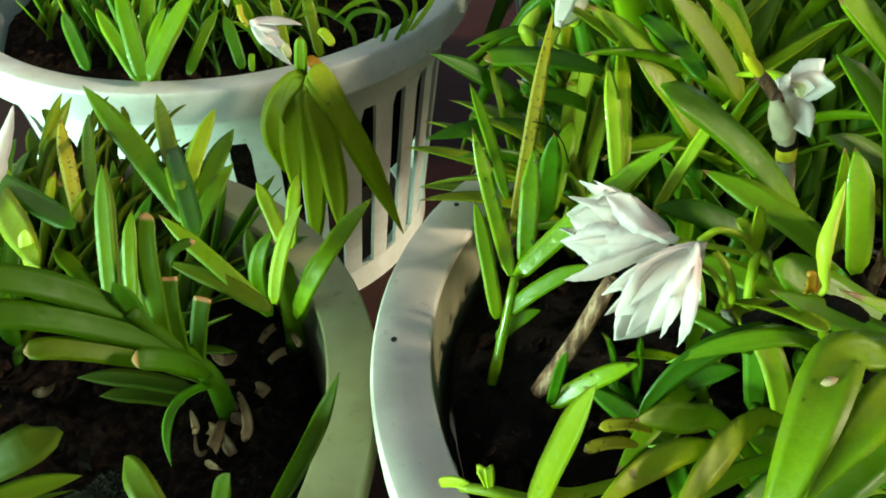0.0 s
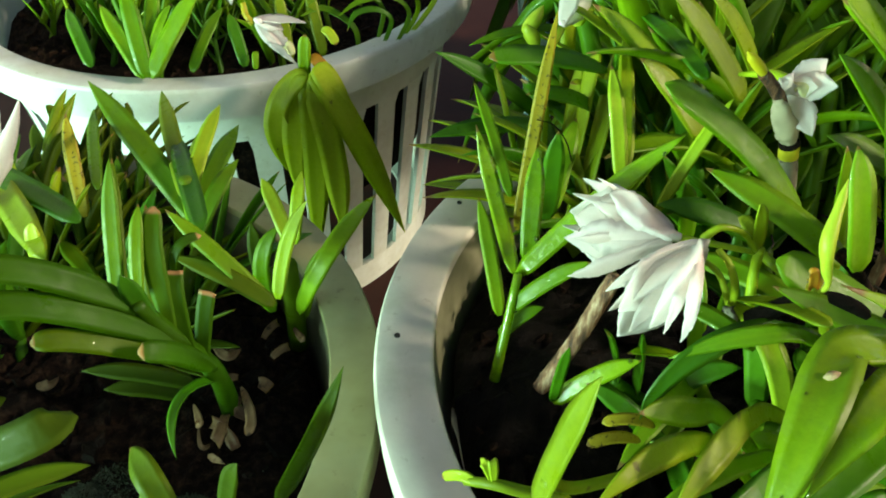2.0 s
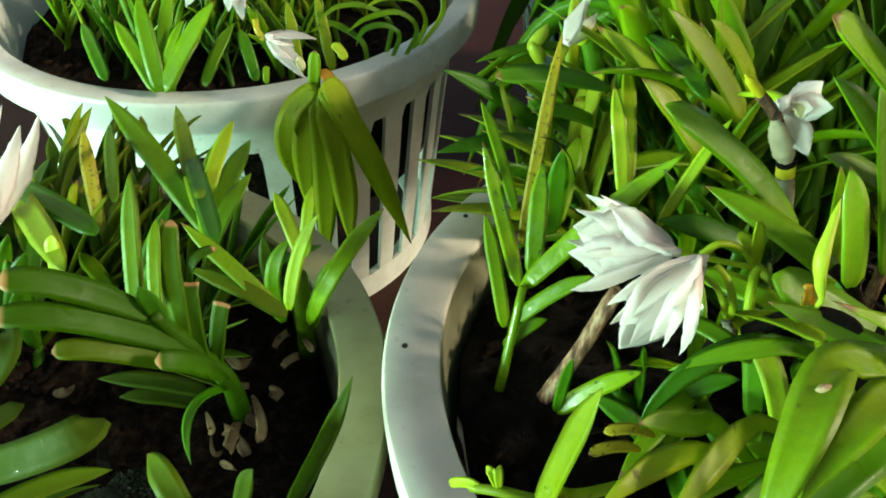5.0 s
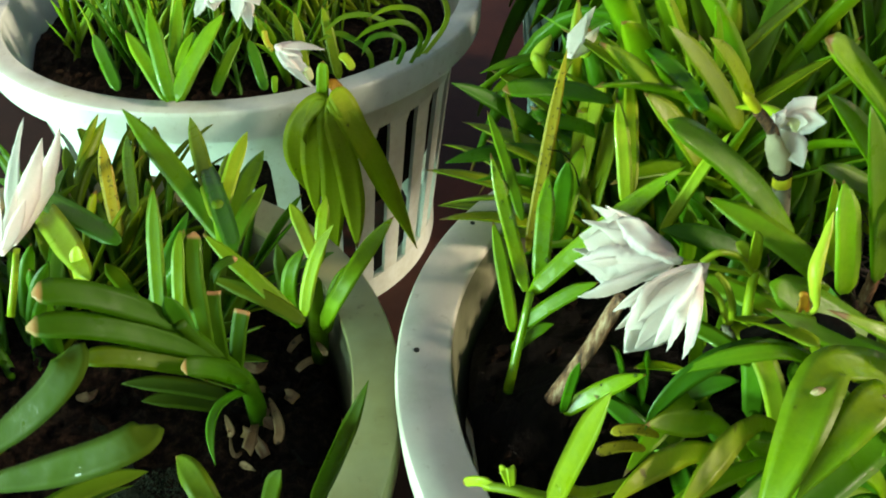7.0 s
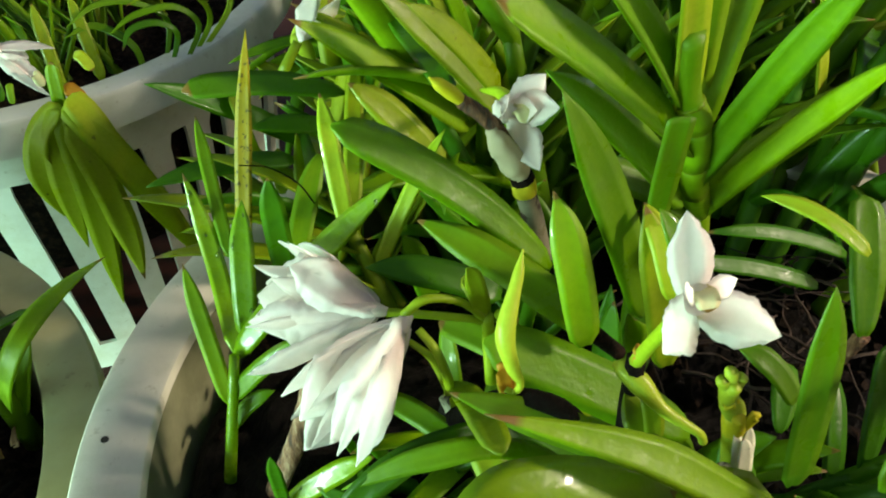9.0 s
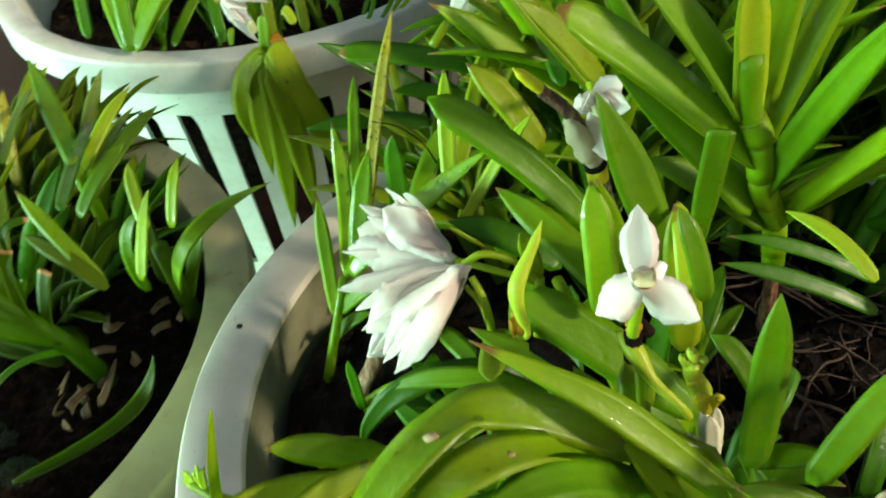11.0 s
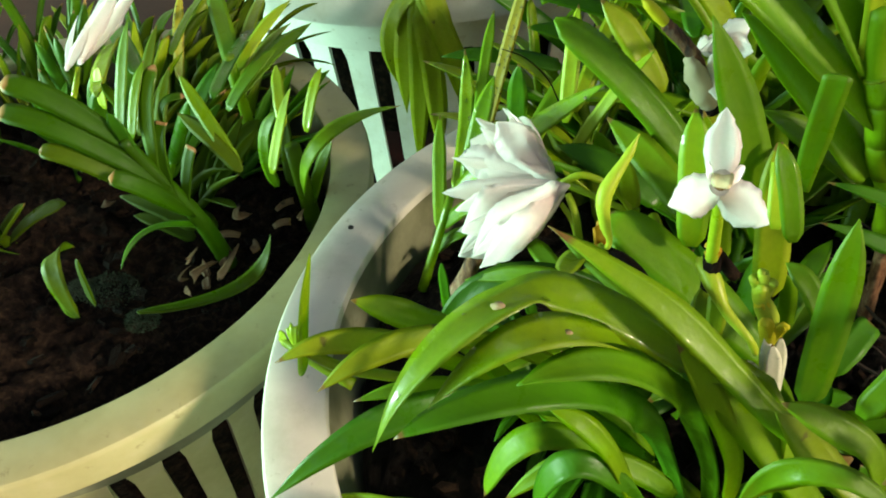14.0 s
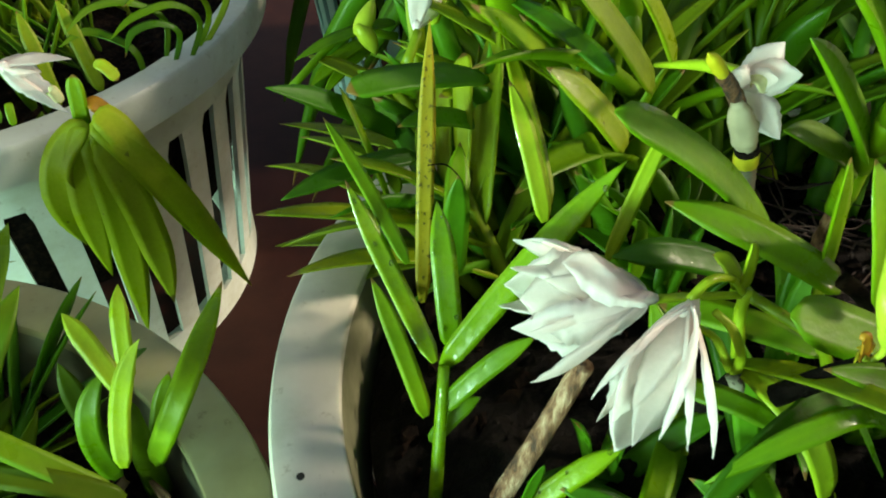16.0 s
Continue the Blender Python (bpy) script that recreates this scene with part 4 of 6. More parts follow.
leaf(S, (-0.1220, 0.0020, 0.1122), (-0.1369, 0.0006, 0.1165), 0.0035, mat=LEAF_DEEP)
# leafy orchid shoot at the back of the pot
S = thing("orchid_shoot", (-0.1263, 0.0364, 0.108), "leafy orchid shoot at the back of the pot", "orchid", "orchid shoots")
leaf(S, (-0.1219, 0.0319, 0.1318), (-0.1503, 0.0646, 0.1469), 0.0052, mat=LEAF_MID)
leaf(S, (-0.1232, 0.0326, 0.1369), (-0.1371, 0.0716, 0.1401), 0.0040, mat=LEAF_OLIVE)
leaf(S, (-0.1223, 0.0324, 0.1386), (-0.1189, 0.0546, 0.1462), 0.0035, mat=LEAF_LIME)
leaf(S, (-0.1220, 0.0308, 0.1335), (-0.1170, 0.0588, 0.1382), 0.0047, mat=LEAF_MID)
leaf(S, (-0.1205, 0.0237, 0.1338), (-0.1123, 0.0363, 0.1443), 0.0036, mat=LEAF_MID)
leaf(S, (-0.1223, 0.0317, 0.1352), (-0.1273, 0.0643, 0.1339), 0.0037, mat=LEAF_OLIVE)
leaf(S, (-0.1402, 0.0322, 0.1406), (-0.1500, 0.0622, 0.1411), 0.0028, mat=LEAF_MID)
leaf(S, (-0.1399, 0.0207, 0.1419), (-0.1797, 0.0529, 0.1355), 0.0047, mat=LEAF_DARK)
leaf(S, (-0.1154, 0.0150, 0.1439), (-0.1314, 0.0571, 0.1377), 0.0042, mat=LEAF_DARK)
stem(S, curve_points((-0.1267, 0.0369, 0.1021), (-0.1219, 0.0307, 0.1437), 0, 5), 0.00180, 0.00130, LEAF_MID)
leaf(S, (-0.1417, 0.0086, 0.1434), (-0.1632, 0.0381, 0.1376), 0.0058, mat=LEAF_OLIVE, kind="blunt")
leaf(S, (-0.1508, 0.0429, 0.1250), (-0.1536, 0.0561, 0.1437), 0.0035, mat=LEAF_YELLOW)
leaf(S, (-0.1459, 0.0126, 0.1366), (-0.1452, 0.0149, 0.1465), 0.0031, mat=LEAF_LIME)
# fresh green orchid shoot leaning over the rim
S = thing("orchid_shoot", (-0.1037, 0.0235, 0.108), "fresh green orchid shoot leaning over the rim", "orchid", "orchid shoots")
leaf(S, (-0.1003, 0.0164, 0.1385), (-0.1058, 0.0260, 0.1470), 0.0029, mat=LEAF_LIME)
leaf(S, (-0.1015, 0.0256, 0.1305), (-0.0993, 0.0332, 0.1432), 0.0028, mat=LEAF_LIME)
leaf(S, (-0.1036, 0.0128, 0.1276), (-0.0958, 0.0159, 0.1493), 0.0030, mat=LEAF_LIME, mid=(-0.1009, 0.0162, 0.1386))
leaf(S, (-0.1019, 0.0199, 0.1165), (-0.0856, 0.0428, 0.1296), 0.0038, mat=LEAF, mid=(-0.0926, 0.0196, 0.1352))
leaf(S, (-0.1060, 0.0161, 0.1208), (-0.1023, 0.0203, 0.1403), 0.0034, mat=LEAF_MID, mid=(-0.1065, 0.0168, 0.1335))
leaf(S, (-0.1027, 0.0026, 0.1374), (-0.1197, 0.0117, 0.1512), 0.0030, mat=LEAF_MID, mid=(-0.1115, 0.0068, 0.1455))
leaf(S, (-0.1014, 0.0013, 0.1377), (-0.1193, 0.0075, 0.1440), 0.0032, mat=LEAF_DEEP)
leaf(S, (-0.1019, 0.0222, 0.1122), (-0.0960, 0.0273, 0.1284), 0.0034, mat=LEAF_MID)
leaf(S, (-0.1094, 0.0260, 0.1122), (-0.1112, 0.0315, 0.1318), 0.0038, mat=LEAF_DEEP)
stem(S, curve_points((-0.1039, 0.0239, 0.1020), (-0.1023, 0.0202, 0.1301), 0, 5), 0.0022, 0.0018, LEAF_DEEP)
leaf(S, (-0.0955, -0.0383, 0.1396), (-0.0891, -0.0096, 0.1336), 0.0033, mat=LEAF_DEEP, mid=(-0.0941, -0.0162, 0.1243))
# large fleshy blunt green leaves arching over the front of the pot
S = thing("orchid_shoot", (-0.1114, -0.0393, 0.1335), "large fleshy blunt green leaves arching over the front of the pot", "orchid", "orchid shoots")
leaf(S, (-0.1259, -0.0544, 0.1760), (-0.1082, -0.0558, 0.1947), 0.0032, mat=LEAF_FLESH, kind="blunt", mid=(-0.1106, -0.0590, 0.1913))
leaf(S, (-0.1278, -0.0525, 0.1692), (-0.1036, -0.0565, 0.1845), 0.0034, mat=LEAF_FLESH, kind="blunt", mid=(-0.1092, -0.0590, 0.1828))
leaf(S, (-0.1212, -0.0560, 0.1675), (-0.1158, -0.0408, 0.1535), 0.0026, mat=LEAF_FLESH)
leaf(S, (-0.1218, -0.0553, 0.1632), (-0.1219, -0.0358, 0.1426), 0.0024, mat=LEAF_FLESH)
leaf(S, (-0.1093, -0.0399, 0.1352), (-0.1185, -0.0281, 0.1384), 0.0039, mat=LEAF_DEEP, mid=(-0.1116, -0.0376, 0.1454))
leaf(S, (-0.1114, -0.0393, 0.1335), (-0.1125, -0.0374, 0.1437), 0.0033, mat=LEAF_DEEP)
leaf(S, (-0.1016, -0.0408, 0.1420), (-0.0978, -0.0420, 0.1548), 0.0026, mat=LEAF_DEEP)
# curled dry tan leaf scrap lying on the dark potting mix
S = thing("dry_leaf", (-0.1125, 0.0052, 0.1106), "curled dry tan leaf scrap lying on the dark potting mix", "dry leaf", "dry leaf scraps")
leaf(S, (-0.1125, 0.0052, 0.1106), (-0.1097, -0.0071, 0.1122), 0.0021, mat=TAN, kind="blunt", mid=(-0.1086, -0.0046, 0.1134))
# curled dry tan leaf scrap lying on the dark potting mix
S = thing("dry_leaf", (-0.1144, -0.0016, 0.1106), "curled dry tan leaf scrap lying on the dark potting mix", "dry leaf", "dry leaf scraps")
leaf(S, (-0.1144, -0.0016, 0.1106), (-0.1146, -0.0091, 0.1122), 0.0025, mat=TAN, kind="cut", mid=(-0.1140, -0.0078, 0.1134))
# curled dry tan leaf scrap lying on the dark potting mix
S = thing("dry_leaf", (-0.1212, 0.0011, 0.1106), "curled dry tan leaf scrap lying on the dark potting mix", "dry leaf", "dry leaf scraps")
leaf(S, (-0.1212, 0.0011, 0.1106), (-0.1192, -0.0046, 0.1122), 0.0016, mat=TAN, kind="blunt", mid=(-0.1183, -0.0049, 0.1134))
# curled dry tan leaf scrap lying on the dark potting mix
S = thing("dry_leaf", (-0.1191, -0.0042, 0.1106), "curled dry tan leaf scrap lying on the dark potting mix", "dry leaf", "dry leaf scraps")
leaf(S, (-0.1191, -0.0042, 0.1106), (-0.1157, -0.0093, 0.1122), 0.0009, mat=TAN, kind="blunt", mid=(-0.1168, -0.0106, 0.1134))
# curled dry tan leaf scrap lying on the dark potting mix
S = thing("dry_leaf", (-0.12, 0.0171, 0.1106), "curled dry tan leaf scrap lying on the dark potting mix", "dry leaf", "dry leaf scraps")
leaf(S, (-0.1200, 0.0171, 0.1106), (-0.1147, 0.0138, 0.1122), 0.0023, mat=TAN, kind="cut", mid=(-0.1160, 0.0112, 0.1134))
# curled dry tan leaf scrap lying on the dark potting mix
S = thing("dry_leaf", (-0.154, 0.0071, 0.1105), "curled dry tan leaf scrap lying on the dark potting mix", "dry leaf", "dry leaf scraps")
leaf(S, (-0.1540, 0.0071, 0.1105), (-0.1496, 0.0074, 0.1122), 0.0022, mat=TAN, kind="blunt", mid=(-0.1499, 0.0047, 0.1134))
# curled dry tan leaf scrap lying on the dark potting mix
S = thing("dry_leaf", (-0.1039, 0.0212, 0.1106), "curled dry tan leaf scrap lying on the dark potting mix", "dry leaf", "dry leaf scraps")
leaf(S, (-0.1039, 0.0212, 0.1106), (-0.1014, 0.0162, 0.1122), 0.0015, mat=TAN, kind="blunt", mid=(-0.1013, 0.0156, 0.1134))
# angular tan flakes of dry sheath scattered between the shoots
flakes = random.Random(12)
for x, y in ((-0.1118, 0.0010), (-0.1102, -0.0030), (-0.1135, 0.0075), (-0.1090, 0.0060), (-0.1110, -0.0095), (-0.1160, -0.0110), (-0.1072, 0.0125), (-0.1098, 0.0180), (-0.1132, -0.0060)):
    S = thing("dry_leaf", (x, y, 0.1108), "flat torn brown flake of dry leaf on the potting mix", "dry leaf", "dry leaf scraps")
    a = flakes.uniform(0, 6.28)
    d = Vector((math.cos(a), math.sin(a), 0.1)) * flakes.uniform(0.003, 0.0055)
    leaf(S, (x, y, 0.1108), Vector((x, y, 0.1108)) + d, flakes.uniform(0.0016, 0.0028), mat=TAN, kind="cut" if flakes.random() < 0.6 else "petal", n=6, fold=0.4, twist=flakes.uniform(-0.8, 0.8), bow=0.0006)
# pair of white orchid flowers on thin green stalks
S = thing("orchid_shoot", (-0.0225, -0.0080, 0.1440), "pair of white cupped orchid flowers on thin green stalks", "orchid", "orchid shoots")
stem(S, smooth_points([(-0.0227, -0.0056, 0.1535), (-0.0262, -0.0060, 0.1580), (-0.0305, -0.0070, 0.1602), (-0.0333, -0.0078, 0.1586)]), 0.00050, 0.00062, LEAF_LIME, "stalk")
stem(S, smooth_points([(-0.0227, -0.0056, 0.1535), (-0.0300, -0.0048, 0.1550), (-0.0369, -0.0042, 0.1562)]), 0.00050, 0.00058, LEAF_LIME, "stalk")
stem(S, smooth_points([(-0.0225, -0.0080, 0.1440), (-0.0226, -0.0060, 0.1500), (-0.0227, -0.0056, 0.1545)]), 0.0009, 0.0008, LEAF_LIME, "stalk")
bloom(S, (-0.0362, -0.0041, 0.1562), [(-0.0463, 0.0111, 0.1551), (-0.0507, 0.0056, 0.1538), (-0.0511, 0.0003, 0.1568), (-0.0463, -0.0001, 0.1618), (-0.0527, -0.0014, 0.1540), (-0.0530, -0.0081, 0.1519), (-0.0490, 0.0020, 0.1490)], (0.0054, 0.0104, 0.0114, 0.0084, 0.0108, 0.0054, 0.0108), 0.26)
bloom(S, (-0.0364, -0.0041, 0.1562), [(-0.0484, 0.0090, 0.1580), (-0.0512, 0.0034, 0.1592), (-0.0488, -0.0008, 0.1606), (-0.0524, -0.0046, 0.1566), (-0.0520, 0.0040, 0.1520), (-0.0468, 0.0060, 0.1602)], (0.0050, 0.0054, 0.0050, 0.0044, 0.0054, 0.0044), 0.12, "inner narrow pointed white petals", "petal")
bloom(S, (-0.0333, -0.0084, 0.1582), [(-0.0403, -0.0249, 0.1549), (-0.0466, -0.0177, 0.1485), (-0.0484, -0.0138, 0.1541), (-0.0432, -0.0200, 0.1525), (-0.0466, -0.0159, 0.1519)], (0.0054, 0.0086, 0.0082, 0.0116, 0.0106), 0.18)
bloom(S, (-0.0334, -0.0084, 0.1582), [(-0.0422, -0.0232, 0.1548), (-0.0454, -0.0188, 0.1506), (-0.0478, -0.0148, 0.1508), (-0.0452, -0.0170, 0.1550)], (0.0050, 0.0052, 0.0050, 0.0054), 0.05, "inner narrow pointed white petals", "petal")
leaf(S, (-0.0232, -0.0055, 0.1540), (-0.0255, -0.0064, 0.1640), 0.0026, mat=LEAF_LIME)
leaf(S, (-0.0230, -0.0045, 0.1535), (-0.0253, -0.0009, 0.1570), 0.0024, mat=LEAF_LIME)
stem(S, smooth_points([(-0.0203, -0.0012, 0.1499), (-0.0146, -0.0119, 0.1484), (-0.0101, -0.0130, 0.1386)]), 0.00090, 0.00076, LEAF_OLIVE, "stalk")
# withered pair of short green stalks below the flowers
S = thing("orchid_shoot", (-0.0290, -0.0110, 0.1400), "short forked green stalks from a dark withered base", "orchid", "orchid shoots")
stem(S, smooth_points([(-0.0290, -0.0120, 0.1420), (-0.0288, -0.0140, 0.1520), (-0.0300, -0.0125, 0.1570), (-0.0318, -0.0105, 0.1590)]), 0.0007, 0.0005, LEAF_LIME, "stalk")
stem(S, smooth_points([(-0.0288, -0.0130, 0.1500), (-0.0305, -0.0110, 0.1540), (-0.0330, -0.0095, 0.1560)]), 0.0006, 0.0004, LEAF_LIME, "stalk")
stem(S, smooth_points([(-0.0290, -0.0110, 0.1400), (-0.0292, -0.0128, 0.1450), (-0.0288, -0.0138, 0.1490)]), 0.0012, 0.0010, CHIP, "stalk")
# white orchid flower with a pale yellow lip
S = thing("orchid_shoot", (-0.0080, -0.0200, 0.1400), "white three pointed orchid flower with a cream lip", "orchid", "orchid shoots")
stem(S, smooth_points([(-0.0080, -0.0200, 0.1400), (-0.0096, -0.0216, 0.1540), (-0.0106, -0.0230, 0.1645)]), 0.0013, 0.0011, CHIP, "cane", "dark withered cane")
stem(S, smooth_points([(-0.0106, -0.0230, 0.1640), (-0.0109, -0.0258, 0.1702), (-0.0112, -0.0290, 0.1768), (-0.0115, -0.0314, 0.1818)]), 0.0008, 0.0006, LEAF_LIME, "stalk")
leaf(S, (-0.0106, -0.0234, 0.1638), (-0.0109, -0.0246, 0.1668), 0.0020, mat=ORANGE, kind="blunt", n=8, name="bud_scale", label="dry orange scale")
bloom(S, (-0.0116, -0.0316, 0.1822), [(-0.0126, -0.0297, 0.1901), (-0.0066, -0.0366, 0.1828), (-0.0158, -0.0369, 0.1830)], (0.0036, 0.0044, 0.0042), 0.02, "three broad pointed white sepals", "tepal", (-0.15, -0.85, 0.45))
bloom(S, (-0.0116, -0.0318, 0.1825), [(-0.0098, -0.0340, 0.1868), (-0.0132, -0.0342, 0.1866)], (0.0019, 0.0019), 0.2, "pair of short white petals hooding the lip")
leaf(S, (-0.0116, -0.0316, 0.1824), (-0.0115, -0.0343, 0.1838), 0.0020, mat=LIP, kind="blunt", name="lip", label="cream tongue shaped lip")
# white orchid flower on a dry grey cane with a yellow band
S = thing("orchid_shoot", (-0.0120, 0.0098, 0.1480), "white orchid flower on a dry grey cane with a yellow band", "orchid", "orchid shoots")
stem(S, smooth_points([(-0.0120, 0.0098, 0.1480), (-0.0135, 0.0094, 0.1560), (-0.0152, 0.0091, 0.1624)]), 0.0017, 0.0015, BARE, "stalk")
stem(S, [(-0.0150, 0.0091, 0.1615), (-0.0154, 0.0091, 0.1638)], 0.00165, 0.00165, YELLOW_BAND, "band", "yellow band round the cane", 12)
stem(S, [(-0.0154, 0.0091, 0.1637), (-0.0157, 0.0091, 0.1645)], 0.0017, 0.0016, CHIP, "band", "dark ring round the cane", 12)
curved_bud(S, [(-0.0157, 0.0092, 0.1644), (-0.0168, 0.0091, 0.1668), (-0.0186, 0.0088, 0.1702), (-0.0199, 0.0087, 0.1724)], (0.0027, 0.0036, 0.0032, 0.0015), HUSK)
stem(S, smooth_points([(-0.0176, 0.0100, 0.1690), (-0.0194, 0.0096, 0.1724), (-0.0215, 0.0090, 0.1750), (-0.0238, 0.0082, 0.1775)]), 0.0011, 0.0009, DEAD, "stalk")
curved_bud(S, [(-0.0234, 0.0083, 0.1771), (-0.0248, 0.0079, 0.1787), (-0.0262, 0.0075, 0.1802), (-0.0274, 0.0072, 0.1814)], (0.0014, 0.0018, 0.0016, 0.0003), YELLOW_BAND)
stem(S, smooth_points([(-0.0160, 0.0140, 0.1722), (-0.0165, 0.0200, 0.1705), (-0.0172, 0.0300, 0.1650)]), 0.0013, 0.0004, LEAF_LIME, "spur", "pale green tapering spur behind the flower")
bloom(S, (-0.0166, 0.0132, 0.1718), [(-0.0141, 0.0058, 0.1675), (-0.0114, 0.0084, 0.1748), (-0.0125, 0.0118, 0.1776)], (0.0042, 0.0046, 0.0044), 0.02, "three pointed white sepals", "tepal", (-0.35, -0.75, 0.5))
bloom(S, (-0.0168, 0.0134, 0.1720), [(-0.0140, 0.0092, 0.1742), (-0.0178, 0.0098, 0.1742), (-0.0192, 0.0112, 0.1728)], (0.0034, 0.0036, 0.0032), 0.1, "short white petals round the lip", "tepal", (-0.35, -0.75, 0.5))
leaf(S, (-0.0162, 0.0124, 0.1718), (-0.0151, 0.0096, 0.1722), 0.0024, mat=LIP, kind="blunt", name="lip", label="cream yellow lip")
# closed white orchid bud behind a spotted leaf
S = thing("orchid_shoot", (-0.0484, 0.0544, 0.1574), "closed white orchid bud behind a spotted leaf", "orchid", "orchid shoots")
stem(S, smooth_points([(-0.0484, 0.0544, 0.1574), (-0.0452, 0.0572, 0.1615)]), 0.00101, 0.00085, LEAF_OLIVE, 'stalk')
flower(S, (-0.0448, 0.0604, 0.1604), [(-0.0383, 0.0690, 0.1687), (-0.0368, 0.0688, 0.1639), (-0.0405, 0.0664, 0.1674)], 0.0038)
leaf(S, (-0.0413, 0.0634, 0.1588), (-0.0362, 0.0698, 0.1602), 0.0034, mat=LEAF_LIME)
# plump lime green orchid bud on a hooked stalk
S = thing("orchid_shoot", (-0.0240, -0.0235, 0.1610), "plump lime green orchid bud on a hooked stalk", "orchid", "orchid shoots")
curved_bud(S, [(-0.0218, -0.0181, 0.1771), (-0.0226, -0.0197, 0.1748), (-0.0243, -0.0229, 0.1710), (-0.0238, -0.0240, 0.1675), (-0.0229, -0.0243, 0.1648), (-0.0234, -0.0240, 0.1630), (-0.0242, -0.0235, 0.1632)], (0.0002, 0.0012, 0.0020, 0.0015, 0.0008, 0.0007, 0.0008), BUD)
leaf(S, (-0.0240, -0.0236, 0.1625), (-0.0250, -0.0228, 0.1655), 0.0017, mat=ORANGE)
leaf(S, (-0.0240, -0.0233, 0.1612), (-0.0240, -0.0230, 0.1640), 0.0022, mat=LEAF_YELLOW, kind="blunt")
stem(S, smooth_points([(-0.0290, -0.0200, 0.1540), (-0.0240, -0.0236, 0.1615), (-0.0190, -0.0260, 0.1620), (-0.0150, -0.0275, 0.1570)]), 0.0013, 0.0010, CHIP, "stalk")
# drooping lime orchid bud
S = thing("orchid_shoot", (-0.0030, -0.0270, 0.1540), "drooping lime orchid bud with a swollen tip", "orchid", "orchid shoots")
curved_bud(S, [(-0.0122, -0.0214, 0.1622), (-0.0114, -0.0222, 0.1622), (-0.0100, -0.0235, 0.1612), (-0.0076, -0.0258, 0.1588), (-0.0043, -0.0275, 0.1567), (-0.0030, -0.0270, 0.1540)], (0.0007, 0.0022, 0.0025, 0.0014, 0.0010, 0.0010), BUD)
leaf(S, (-0.0088, -0.0281, 0.1505), (-0.0109, -0.0226, 0.1588), 0.0036, mat=LEAF_OLIVE)
# small yellow green sprout in a papery sheath
S = thing("orchid_shoot", (-0.0002, -0.0305, 0.1480), "small jointed yellow green sprout in a torn papery sheath", "orchid", "orchid shoots")
stem(S, smooth_points([(-0.0002, -0.0305, 0.1480), (-0.0016, -0.0302, 0.1560), (-0.0027, -0.0302, 0.1615), (-0.0032, -0.0304, 0.1645), (-0.0046, -0.0306, 0.1672), (-0.0044, -0.0306, 0.1690)]), 0.0012, 0.0008, BUD, "stalk", "yellow green jointed stalk", 10)
curved_bud(S, [(-0.0024, -0.0301, 0.1600), (-0.0027, -0.0303, 0.1618), (-0.0031, -0.0304, 0.1632), (-0.0032, -0.0304, 0.1642)], (0.0021, 0.0025, 0.0023, 0.0014), YELLOW_BAND)
curved_bud(S, [(-0.0030, -0.0304, 0.1632), (-0.0036, -0.0305, 0.1645), (-0.0044, -0.0307, 0.1660), (-0.0048, -0.0308, 0.1666)], (0.0016, 0.0020, 0.0018, 0.0012), BUD)
curved_bud(S, [(-0.0044, -0.0306, 0.1660), (-0.0048, -0.0308, 0.1672), (-0.0050, -0.0309, 0.1688), (-0.0049, -0.0308, 0.1698)], (0.0014, 0.0017, 0.0019, 0.0016), BUD)
for mid, tip in (((-0.0056, -0.0308, 0.1694), (-0.0060, -0.0309, 0.1702)), ((-0.0050, -0.0307, 0.1700), (-0.0053, -0.0307, 0.1711)), ((-0.0043, -0.0307, 0.1692), (-0.0040, -0.0307, 0.1700)), ((-0.0050, -0.0313, 0.1690), (-0.0049, -0.0315, 0.1697))):
    curved_bud(S, [(-0.0049, -0.0308, 0.1682), mid, tip, Vector(tip) + Vector((0.0001, 0, 0.0003))], (0.0011, 0.0013, 0.0012, 0.0004), BUD)
for base, tip, w in (((-0.0026, -0.0315, 0.1622), (-0.0040, -0.0320, 0.1642), 0.0012), ((-0.0020, -0.0312, 0.1616), (-0.0014, -0.0314, 0.1636), 0.0012), ((-0.0036, -0.0312, 0.1652), (-0.0052, -0.0316, 0.1664), 0.0010)):
    leaf(S, base, tip, w, mat=YELLOW_BAND, kind="blunt", n=8, name="bud_scale")
for base, tip, w in (((-0.0004, -0.0318, 0.1490), (-0.0032, -0.0313, 0.1622), 0.0019), ((-0.0001, -0.0312, 0.1490), (-0.0015, -0.0309, 0.1622), 0.0018), ((-0.0003, -0.0320, 0.1500), (-0.0022, -0.0316, 0.1612), 0.0020), ((-0.0008, -0.0322, 0.1500), (-0.0044, -0.0322, 0.1582), 0.0014)):
    leaf(S, base, tip, w, mat=PALE, name="sheath", label="torn papery white sheath")
# pale lime buds drooping behind the spotted leaf
S = thing("orchid_shoot", (-0.045, 0.0935, 0.1386), "pale lime buds drooping behind the spotted leaf", "orchid", "orchid shoots")
stem(S, smooth_points([(-0.0389, 0.0935, 0.1402), (-0.0500, 0.0935, 0.1430), (-0.0643, 0.0850, 0.1377)]), 0.00094, 0.00079, LEAF, 'stalk')
bud(S, (-0.0490, 0.0893, 0.1444), (-0.0436, 0.0935, 0.1500), 0.0039)
bud(S, (-0.0485, 0.0893, 0.1468), (-0.0448, 0.0893, 0.1392), 0.0039)
